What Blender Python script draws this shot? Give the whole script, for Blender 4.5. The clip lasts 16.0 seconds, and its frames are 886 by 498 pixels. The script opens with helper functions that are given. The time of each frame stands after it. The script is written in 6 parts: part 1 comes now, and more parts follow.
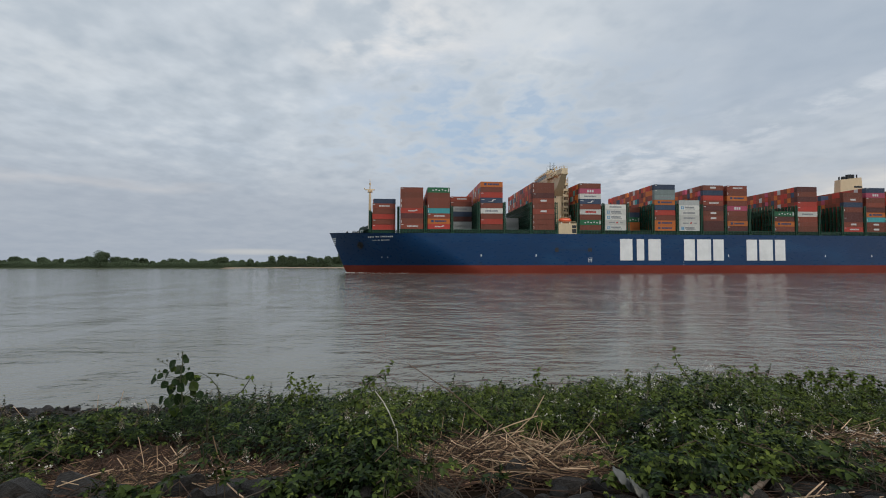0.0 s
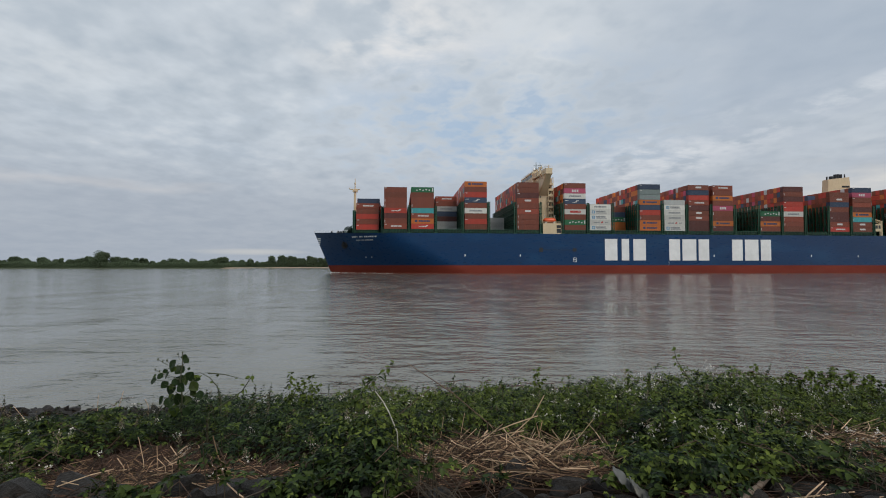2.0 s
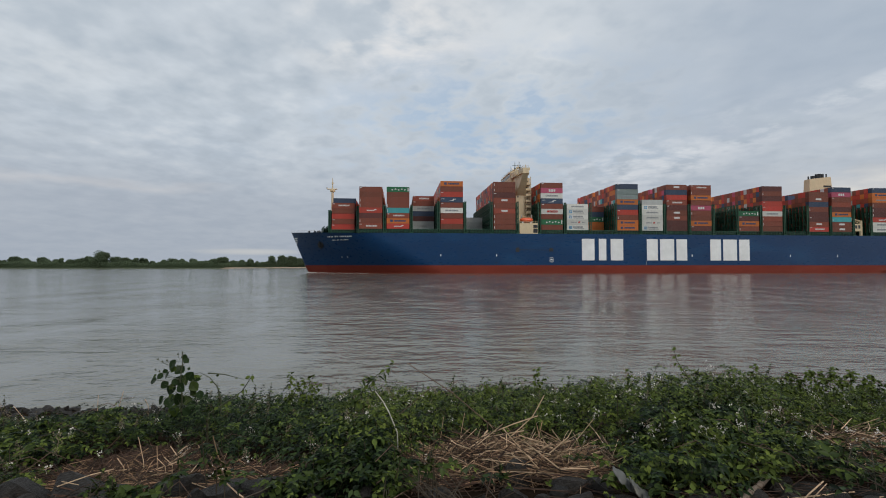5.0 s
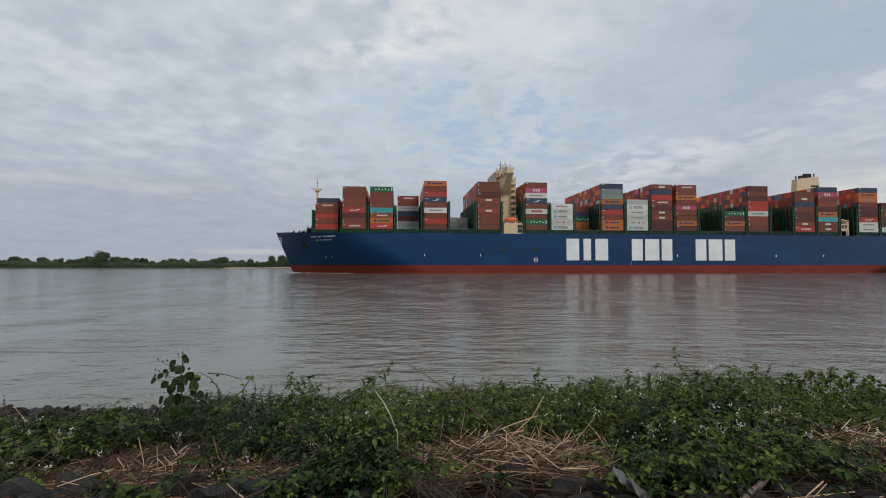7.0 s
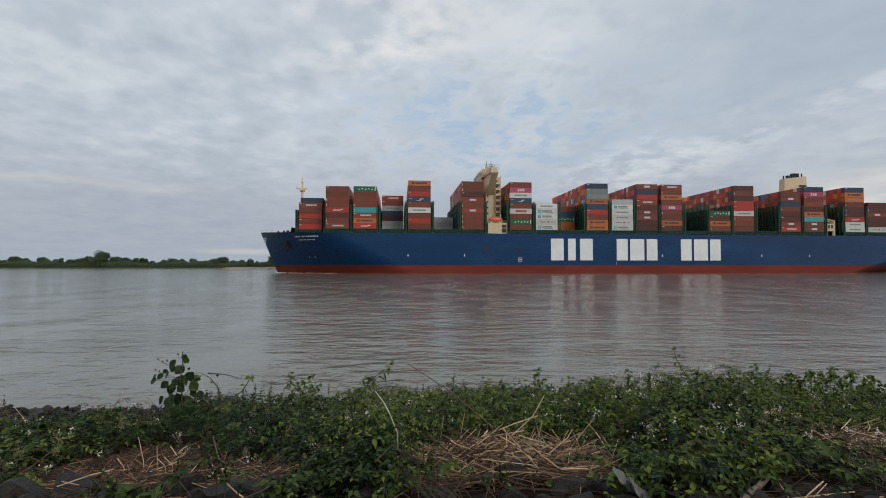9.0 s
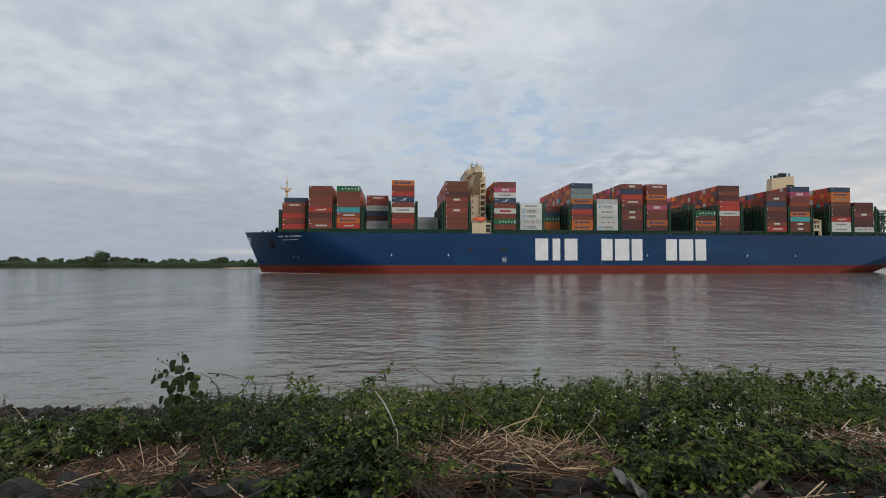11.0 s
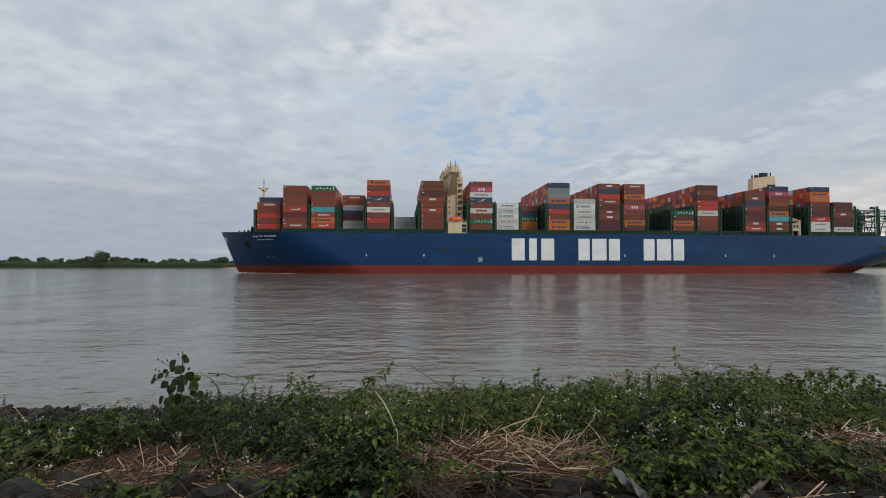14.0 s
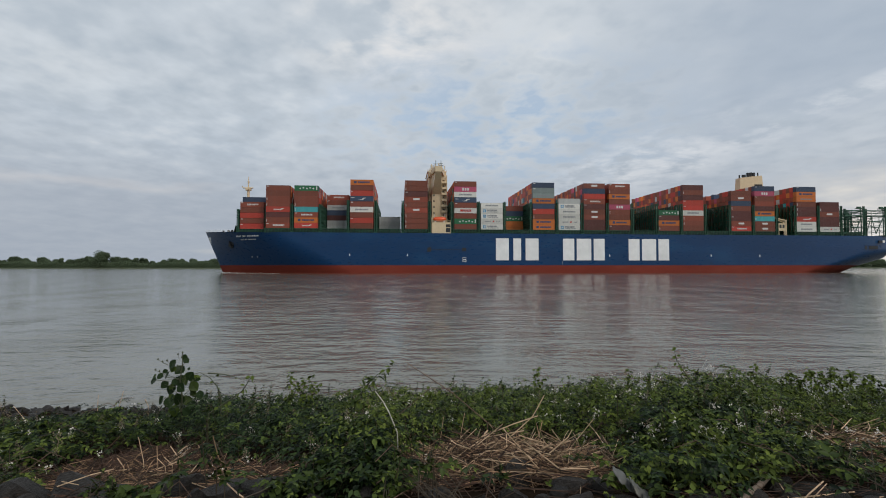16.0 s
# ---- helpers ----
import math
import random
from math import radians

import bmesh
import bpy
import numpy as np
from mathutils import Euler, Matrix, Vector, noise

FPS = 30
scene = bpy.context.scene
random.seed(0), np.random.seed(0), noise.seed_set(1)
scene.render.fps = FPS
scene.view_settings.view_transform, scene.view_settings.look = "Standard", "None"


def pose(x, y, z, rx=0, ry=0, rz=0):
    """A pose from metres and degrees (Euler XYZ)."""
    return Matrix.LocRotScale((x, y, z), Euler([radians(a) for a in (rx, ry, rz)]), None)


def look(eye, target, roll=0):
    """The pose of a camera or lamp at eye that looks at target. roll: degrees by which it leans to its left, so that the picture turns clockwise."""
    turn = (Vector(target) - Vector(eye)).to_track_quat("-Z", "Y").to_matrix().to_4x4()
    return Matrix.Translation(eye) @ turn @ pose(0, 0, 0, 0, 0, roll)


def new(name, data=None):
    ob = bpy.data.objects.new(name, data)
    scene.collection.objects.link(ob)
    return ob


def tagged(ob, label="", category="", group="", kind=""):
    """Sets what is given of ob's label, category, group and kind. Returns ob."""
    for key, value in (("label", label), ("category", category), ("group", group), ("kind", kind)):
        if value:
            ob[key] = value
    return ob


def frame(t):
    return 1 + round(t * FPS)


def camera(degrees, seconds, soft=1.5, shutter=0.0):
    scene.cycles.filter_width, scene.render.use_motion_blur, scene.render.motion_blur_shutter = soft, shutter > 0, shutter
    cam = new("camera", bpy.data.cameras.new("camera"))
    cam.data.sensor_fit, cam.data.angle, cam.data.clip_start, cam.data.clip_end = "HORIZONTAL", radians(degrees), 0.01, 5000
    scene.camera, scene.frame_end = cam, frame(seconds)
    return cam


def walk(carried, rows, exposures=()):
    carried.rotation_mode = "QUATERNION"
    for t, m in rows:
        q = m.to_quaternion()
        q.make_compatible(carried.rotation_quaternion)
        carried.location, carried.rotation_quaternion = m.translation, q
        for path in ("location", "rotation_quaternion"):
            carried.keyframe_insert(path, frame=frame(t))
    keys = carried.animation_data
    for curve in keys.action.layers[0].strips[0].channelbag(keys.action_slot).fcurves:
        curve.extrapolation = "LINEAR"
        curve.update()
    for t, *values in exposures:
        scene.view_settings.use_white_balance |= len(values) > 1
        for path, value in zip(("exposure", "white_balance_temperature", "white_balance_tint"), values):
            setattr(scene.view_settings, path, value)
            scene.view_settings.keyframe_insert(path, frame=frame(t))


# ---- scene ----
cam = camera(85.83, 16.0, soft=1.0)
# tripod on the crown of the embankment, 4.2 m over the river, tipped up two degrees
walk(cam, [(0.0, pose(0, 0, 4.2, 92.0, 0, 0)), (16.0, pose(0, 0, 4.2, 92.0, 0, 0))], exposures=[(0.0, 0.0), (16.0, 0.0)])

# the ship: heading and speed
YAW, SPEED = 5.254, 4.3975
COS, SIN = math.cos(radians(YAW)), math.sin(radians(YAW))
HALF = 30.75


def ship_pose(t):
    """Bow at the centreline on the waterline; local x runs aft, y away from the near side."""
    return pose(-63.35 - HALF * SIN - SPEED * COS * t, 250.9 + HALF * COS - SPEED * SIN * t, 0, 0, 0, YAW)


# ---------------------------------------------------------------- world and sun
SUN_EL, SUN_AZ = 43.0, 142.0          # degrees; azimuth clockwise from +y


def build_world():
    w = bpy.data.worlds.new("evening_sky")
    w.use_nodes = True
    scene.world = w
    nt = w.node_tree
    n, l = nt.nodes, nt.links
    n.clear()
    out = n.new("ShaderNodeOutputWorld")
    bg = n.new("ShaderNodeBackground")
    l.new(bg.outputs[0], out.inputs[0])
    sky = n.new("ShaderNodeTexSky")
    sky.sky_type, sky.sun_disc = "NISHITA", False
    sky.sun_elevation, sky.sun_rotation = radians(SUN_EL), radians(SUN_AZ)
    co = n.new("ShaderNodeTexCoord")
    sep = n.new("ShaderNodeSeparateXYZ")
    l.new(co.outputs["Generated"], sep.inputs[0])

    def math_(op, a, b, clamp=False):
        m = n.new("ShaderNodeMath")
        m.operation, m.use_clamp = op, clamp
        for i, v in enumerate((a, b)):
            if isinstance(v, (int, float)):
                m.inputs[i].default_value = v
            elif v is not None:
                l.new(v, m.inputs[i])
        return m.outputs[0]

    def ramp(v, stops):
        r = n.new("ShaderNodeValToRGB")
        e = r.color_ramp.elements
        while len(e) < len(stops):
            e.new(0.5)
        for i, (p, c) in enumerate(stops):
            e[i].position, e[i].color = p, (*c, 1) if len(c) == 3 else c
        l.new(v, r.inputs[0])
        return r.outputs[0]

    def mix(f, a, b, mode="MIX"):
        m = n.new("ShaderNodeMix")
        m.data_type, m.blend_type = "RGBA", mode
        for i, v in ((0, f), (6, a), (7, b)):
            if isinstance(v, (int, float)):
                m.inputs[i].default_value = v
            elif isinstance(v, tuple):
                m.inputs[i].default_value = (*v, 1)
            else:
                l.new(v, m.inputs[i])
        return m.outputs[2]

    # cloud deck: the view ray meets a flat layer overhead
    up = math_("MAXIMUM", sep.outputs[2], 0.0)
    lift = math_("ADD", up, 0.17)
    u, v = math_("DIVIDE", sep.outputs[0], lift), math_("DIVIDE", sep.outputs[1], lift)
    comb = n.new("ShaderNodeCombineXYZ")
    l.new(u, comb.inputs[0])
    l.new(v, comb.inputs[1])

    def cloud(scale, detail, rough, dist, stretch, turn, off):
        mp = n.new("ShaderNodeMapping")
        mp.inputs["Scale"].default_value = (stretch, 1, 1)
        mp.inputs["Rotation"].default_value = (0, 0, radians(turn))
        mp.inputs["Location"].default_value = (off, off * 0.37, 0)
        l.new(comb.outputs[0], mp.inputs[0])
        t = n.new("ShaderNodeTexNoise")
        t.inputs["Scale"].default_value, t.inputs["Detail"].default_value = scale, detail
        t.inputs["Roughness"].default_value, t.inputs["Distortion"].default_value = rough, dist
        l.new(mp.outputs[0], t.inputs[0])
        return t.outputs["Fac"]

    big = cloud(0.6, 3, 0.5, 0.3, 0.8, 20, 3.1)
    mid = cloud(2.0, 3, 0.5, 0.1, 1.0, -35, 7.7)
    cells = cloud(4.8, 3, 0.5, 0.0, 1.05, 12, 2.4)
    fine = cloud(10.0, 3, 0.5, 0.1, 1.1, 30, 1.3)

    def weighed(*pairs):
        tot = None
        for k, v in pairs:
            w_ = math_("MULTIPLY", v, k)
            tot = w_ if tot is None else math_("ADD", tot, w_)
        return tot

    def region(cx, cz, tilt, kx, kz, stops):
        """Fades out with the distance from a place in the sky."""
        dx, dz = math_("SUBTRACT", sep.outputs[0], cx), math_("SUBTRACT", sep.outputs[2], cz)
        dz = math_("SUBTRACT", dz, math_("MULTIPLY", dx, tilt))
        return ramp(math_("ADD", math_("MULTIPLY", math_("MULTIPLY", dx, dx), kx), math_("MULTIPLY", math_("MULTIPLY", dz, dz), kz)), stops)

    body = weighed((0.22, big), (0.24, mid), (0.34, cells), (0.20, fine))
    shade = ramp(body, [(0.36, (0.425, 0.49, 0.56)), (0.45, (0.50, 0.56, 0.625)), (0.53, (0.60, 0.65, 0.70)), (0.62, (0.72, 0.75, 0.775))])
    # thin places let the blue through; they gather in one broad stretch of the sky
    gap = ramp(weighed((0.3, cloud(1.1, 5, 0.6, 0.2, 0.8, 40, 12.9)), (0.4, cells), (0.3, fine)), [(0.47, (0, 0, 0)), (0.56, (0.9, 0.9, 0.9))])
    blue = mix(1.0, sky.outputs[0], (0.10, 0.10, 0.10), "MULTIPLY")
    blue = mix(0.6, blue, (0.47, 0.61, 0.77))
    near = region(0.11, 0.27, 0.0, 1.0, 4.0, [(0.0, (1, 1, 1)), (0.16, (0.12, 0.12, 0.12))])
    col = mix(mix(1.0, gap, near, "MULTIPLY"), shade, blue)
    # bright wisps: a slanting streak, and torn edges high up
    torn = weighed((0.5, cloud(3.8, 6, 0.62, 0.4, 0.7, 28, 5.2)), (0.25, cells), (0.25, fine))
    bright = ramp(torn, [(0.45, (0, 0, 0)), (0.57, (1, 1, 1))])
    col = mix(mix(1.0, bright, region(0.40, 0.20, 0.30, 1.2, 22.0, [(0.0, (1, 1, 1)), (0.10, (0, 0, 0))]), "MULTIPLY"), col, (0.84, 0.86, 0.88))
    col = mix(mix(1.0, bright, region(-0.09, 0.44, 0.0, 1.0, 4.0, [(0.0, (0.62, 0.62, 0.62)), (0.05, (0.04, 0.04, 0.04))]), "MULTIPLY"), col, (0.84, 0.82, 0.80))
    # a darker slate-blue sheet to the upper right, streaked along its lower edge
    duskx = ramp(sep.outputs[0], [(0.22, (0, 0, 0)), (0.52, (1, 1, 1))])
    slant = math_("SUBTRACT", sep.outputs[2], math_("MULTIPLY", math_("SUBTRACT", sep.outputs[0], 0.5), 0.10))
    duskz = ramp(math_("ADD", slant, math_("MULTIPLY", math_("SUBTRACT", cells, 0.5), 0.16)), [(0.18, (0, 0, 0)), (0.27, (1, 1, 1))])
    col = mix(math_("MULTIPLY", math_("MULTIPLY", duskx, duskz), 0.74), col, (0.37, 0.44, 0.535))
    col = mix(mix(1.0, ramp(torn, [(0.47, (0, 0, 0)), (0.58, (0.75, 0.75, 0.75))]), region(0.63, 0.265, 0.42, 1.2, 90.0, [(0.0, (1, 1, 1)), (0.035, (0, 0, 0))]), "MULTIPLY"), col, (0.66, 0.70, 0.75))
    # a grey-blue bank low down, a pale warm break low to the right and a thin one over the far woods
    low = ramp(sep.outputs[2], [(0.0, (1, 1, 1)), (0.12, (0.82, 0.82, 0.82)), (0.20, (0.3, 0.3, 0.3)), (0.28, (0, 0, 0))])
    col = mix(math_("MULTIPLY", low, 0.88), col, (0.345, 0.39, 0.46))
    band = ramp(math_("ADD", sep.outputs[2], math_("MULTIPLY", math_("SUBTRACT", mid, 0.5), 0.05)), [(0.130, (0, 0, 0)), (0.142, (0.35, 0.35, 0.35)), (0.150, (0, 0, 0))])
    col = mix(mix(1.0, band, region(-0.60, 0.145, 0.0, 1.0, 1.0, [(0.0, (1, 1, 1)), (0.05, (0, 0, 0))]), "MULTIPLY"), col, (0.66, 0.63, 0.62))
    col = mix(region(-0.37, 0.027, 0.0, 0.7, 160.0, [(0.0, (0.45, 0.45, 0.45)), (0.008, (0, 0, 0))]), col, (0.66, 0.64, 0.59))
    warm = ramp(sep.outputs[0], [(0.53, (0, 0, 0)), (0.66, (1, 1, 1))])
    lowb = ramp(math_("ADD", sep.outputs[2], math_("MULTIPLY", math_("SUBTRACT", cells, 0.5), 0.10)), [(0.06, (1, 1, 1)), (0.17, (0, 0, 0))])
    wf = math_("MULTIPLY", math_("MULTIPLY", warm, lowb), ramp(mid, [(0.42, (0.45, 0.45, 0.45)), (0.6, (1, 1, 1))]))
    col = mix(wf, col, (1.0, 0.92, 0.80))
    l.new(col, bg.inputs[0])
    bg.inputs[1].default_value = 1.0


build_world()
sun = new("sun", bpy.data.lights.new("sun", "SUN"))
sun.data.energy, sun.data.angle, sun.data.color = 1.5, radians(20), (1.0, 0.95, 0.88)
_a, _e = radians(SUN_AZ), radians(SUN_EL)
sun.matrix_world = look((math.sin(_a) * math.cos(_e) * 100, math.cos(_a) * math.cos(_e) * 100, math.sin(_e) * 100), (0, 0, 0))


# ---------------------------------------------------------------- materials
def material(name, colour, rough=0.6, metal=0.0, vary=0.15, scale=2.0, grain=20.0, bump=0.0, spec=0.5, rand=0.0, stain=None, stain_amt=0.0, stain_scale=0.5, squash=(1, 1, 1), island=False):
    """A surface with patches, grain, stains, small relief and a little change from piece to piece."""
    m = bpy.data.materials.new(name)
    m.use_nodes = True
    nt = m.node_tree
    n, l = nt.nodes, nt.links
    p = n["Principled BSDF"]
    p.inputs["Roughness"].default_value, p.inputs["Metallic"].default_value = rough, metal
    p.inputs["Specular IOR Level"].default_value = spec
    co = n.new("ShaderNodeTexCoord")
    mp = n.new("ShaderNodeMapping")
    mp.inputs["Scale"].default_value = squash
    l.new(co.outputs["Object"], mp.inputs[0])

    def noise_(s, d, r=0.6):
        t = n.new("ShaderNodeTexNoise")
        t.inputs["Scale"].default_value, t.inputs["Detail"].default_value, t.inputs["Roughness"].default_value = s, d, r
        l.new(mp.outputs[0], t.inputs[0])
        return t.outputs["Fac"]

    def mix(f, a, b, mode="MIX"):
        x = n.new("ShaderNodeMix")
        x.data_type, x.blend_type = "RGBA", mode
        for i, v in ((0, f), (6, a), (7, b)):
            if isinstance(v, (int, float)):
                x.inputs[i].default_value = v
            elif isinstance(v, tuple):
                x.inputs[i].default_value = (*v[:3], 1)
            else:
                l.new(v, x.inputs[i])
        return x.outputs[2]

    def rng(v, a, b, lo, hi):
        x = n.new("ShaderNodeMapRange")
        for i, k in enumerate((a, b, lo, hi)):
            x.inputs[i + 1].default_value = k
        l.new(v, x.inputs[0])
        return x.outputs[0]

    patch, fine = noise_(scale, 4), noise_(grain, 3)
    dark = tuple(c * (1 - vary) for c in colour)
    light = tuple(min(1, c * (1 + vary)) for c in colour)
    col = mix(rng(patch, 0.3, 0.7, 0, 1), dark, light)
    col = mix(rng(fine, 0.35, 0.75, 0, 0.5), col, tuple(c * 0.72 for c in colour))
    if rand:
        src = n.new("ShaderNodeNewGeometry").outputs["Random Per Island"] if island else n.new("ShaderNodeObjectInfo").outputs["Random"]
        hs = n.new("ShaderNodeHueSaturation")
        l.new(rng(src, 0, 1, 1 - rand, 1 + rand), hs.inputs["Value"])
        l.new(rng(src, 0, 1, 0.5 + rand * 0.015, 0.5 - rand * 0.015), hs.inputs["Hue"])
        l.new(col, hs.inputs["Color"])
        col = hs.outputs[0]
    if stain:
        col = mix(rng(noise_(stain_scale, 6, 0.65), 0.52, 0.72, 0, stain_amt), col, stain)
    l.new(col, p.inputs["Base Color"])
    l.new(rng(fine, 0.3, 0.7, max(0.03, rough - 0.08), min(1, rough + 0.08)), p.inputs["Roughness"])
    if bump:
        b = n.new("ShaderNodeBump")
        b.inputs["Strength"].default_value, b.inputs["Distance"].default_value = 0.6, bump
        l.new(fine, b.inputs["Height"])
        l.new(b.outputs[0], p.inputs["Normal"])
    return m


def water_material():
    m = bpy.data.materials.new("river_water")
    m.use_nodes = True
    nt = m.node_tree
    n, l = nt.nodes, nt.links
    p = n["Principled BSDF"]
    p.inputs["Roughness"].default_value = 0.07
    p.inputs["IOR"].default_value = 1.33
    co = n.new("ShaderNodeTexCoord")

    def noise_(s, d, stretch, r=0.55, dist=0.0):
        mp = n.new("ShaderNodeMapping")
        mp.inputs["Scale"].default_value = (stretch, 1, 1)
        mp.inputs["Rotation"].default_value = (0, 0, radians(4))
        l.new(co.outputs["Object"], mp.inputs[0])
        t = n.new("ShaderNodeTexNoise")
        t.inputs["Scale"].default_value, t.inputs["Detail"].default_value = s, d
        t.inputs["Roughness"].default_value, t.inputs["Distortion"].default_value = r, dist
        l.new(mp.outputs[0], t.inputs[0])
        return t.outputs["Fac"]

    silt = n.new("ShaderNodeMix")
    silt.data_type = "RGBA"
    silt.inputs[6].default_value, silt.inputs[7].default_value = (0.142, 0.137, 0.110, 1), (0.167, 0.161, 0.132, 1)
    l.new(noise_(0.02, 3, 0.3), silt.inputs[0])
    l.new(silt.outputs[2], p.inputs["Base Color"])
    last = None
    for s, d, st, dist, k in ((0.085, 3, 0.2, 0.40, 0.55), (0.25, 3, 0.60, 0.30, 0.65), (1.0, 3, 0.65, 0.130, 0.85), (1.9, 4, 0.8, 0.055, 0.9), (4.5, 3, 0.9, 0.022, 0.9)):
        b = n.new("ShaderNodeBump")
        b.inputs["Strength"].default_value, b.inputs["Distance"].default_value = k, dist
        l.new(noise_(s, d, st), b.inputs["Height"])
        if s < 3:          # gusts roughen some stretches and leave others smooth
            gust = n.new("ShaderNodeMapRange")
            for i, v in enumerate((0.40, 0.60, 0.30 * k, 1.75 * k)):
                gust.inputs[i + 1].default_value = v
            l.new(noise_(0.07, 4, 2.2, 0.65), gust.inputs[0])
            l.new(gust.outputs[0], b.inputs["Strength"])
        if last:
            l.new(last, b.inputs["Normal"])
        last = b.outputs[0]
    l.new(last, p.inputs["Normal"])
    return m


BLUE = material("hull_blue", (0.0010, 0.033, 0.104), 0.32, 0, 0.14, 0.06, 0.9, 0, 0.38, stain=(0.010, 0.070, 0.155), stain_amt=0.45, stain_scale=0.12, squash=(0.3, 1, 1))
RED = material("antifouling_red", (0.185, 0.033, 0.020), 0.6, 0, 0.18, 0.1, 0.8, 0, 0.15, stain=(0.20, 0.06, 0.04), stain_amt=0.4, stain_scale=0.2, squash=(0.3, 1, 1))
WHITE = material("white_paint", (0.80, 0.80, 0.79), 0.5, 0, 0.04, 0.1, 0.25, stain=(0.6, 0.6, 0.58), stain_amt=0.3, stain_scale=0.3)
GREEN = material("dark_green_steel", (0.014, 0.068, 0.036), 0.5, 0, 0.2, 0.3, 3.0, stain=(0.05, 0.06, 0.04), stain_amt=0.4)
CREAM = material("cream_paint", (0.62, 0.49, 0.31), 0.5, 0, 0.06, 0.2, 2.0, stain=(0.5, 0.38, 0.24), stain_amt=0.35, stain_scale=0.4, squash=(1, 1, 0.3))
DARK = material("dark_steel", (0.016, 0.017, 0.019), 0.5, 0, 0.2, 0.5, 4.0)
GLASS = material("bridge_window_glass", (0.02, 0.03, 0.035), 0.06, 0, 0.05, 0.5, 2.0)
ORANGE_BOAT = material("lifeboat_orange", (0.75, 0.10, 0.025), 0.35, 0, 0.06, 0.5, 3.0)
# the deck green darkened, shade under the containers put into its colour
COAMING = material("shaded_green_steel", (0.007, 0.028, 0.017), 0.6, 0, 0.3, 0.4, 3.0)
DECK = material("deck_paint", (0.10, 0.12, 0.10), 0.7, 0, 0.2, 0.3, 3.0)
FOAM = material("water_foam", (0.62, 0.60, 0.56), 0.8, 0, 0.2, 0.8, 4.0)

BOX_COLOURS = {
    "b": (0.175, 0.045, 0.023), "d": (0.095, 0.025, 0.019), "s": (0.25, 0.053, 0.027), "r": (0.40, 0.042, 0.024),
    "o": (0.49, 0.135, 0.022), "g": (0.012, 0.115, 0.045), "n": (0.030, 0.052, 0.095), "t": (0.05, 0.30, 0.32),
    "w": (0.62, 0.61, 0.56), "y": (0.42, 0.43, 0.41), "p": (0.38, 0.065, 0.115), "e": (0.19, 0.235, 0.225)}
BOX_WORDS = {"b": "rust-brown", "d": "dark maroon", "s": "reddish-brown", "r": "bright red", "o": "orange", "g": "dark green",
             "n": "navy blue", "t": "teal", "w": "off-white", "y": "light grey", "p": "magenta pink", "e": "grey-green"}
BOX_MATS = {k: material("container_paint_" + BOX_WORDS[k].replace("-", "_").replace(" ", "_"), c, 0.55, 0, 0.10, 0.35, 3.0, rand=0.16,
                        stain=tuple(0.5 * x + 0.04 for x in c), stain_amt=0.4, stain_scale=0.6, squash=(1, 1, 0.4)) for k, c in BOX_COLOURS.items()}


def rows_material():
    """Container paint that changes from box to box in a joined stack, lightened for its end faces."""
    m = material("container_paint_mixed", (0.2, 0.05, 0.03), 0.55, 0, 0.1, 0.35, 3.0)
    nt = m.node_tree
    n, l = nt.nodes, nt.links
    r = n.new("ShaderNodeValToRGB")
    r.color_ramp.interpolation = "CONSTANT"
    seq = "bosrdbrsobyrnbosrsbpsorsybordtrs"
    e = r.color_ramp.elements
    while len(e) < len(seq):
        e.new(0.5)
    for i, k in enumerate(seq):
        # box colours times 1.45: light on the end faces put into the paint
        e[i].position, e[i].color = i / len(seq), (*(min(1.0, v * 1.45) for v in BOX_COLOURS[k]), 1)
    l.new(n.new("ShaderNodeNewGeometry").outputs["Random Per Island"], r.inputs[0])
    t = n.new("ShaderNodeTexNoise")
    t.inputs["Scale"].default_value = 0.7
    x = n.new("ShaderNodeMix")
    x.data_type, x.blend_type = "RGBA", "MULTIPLY"
    x.inputs[0].default_value = 0.15
    l.new(r.outputs[0], x.inputs[6])
    l.new(t.outputs["Fac"], x.inputs[7])
    l.new(x.outputs[2], n["Principled BSDF"].inputs["Base Color"])
    return m


MIXED = rows_material()


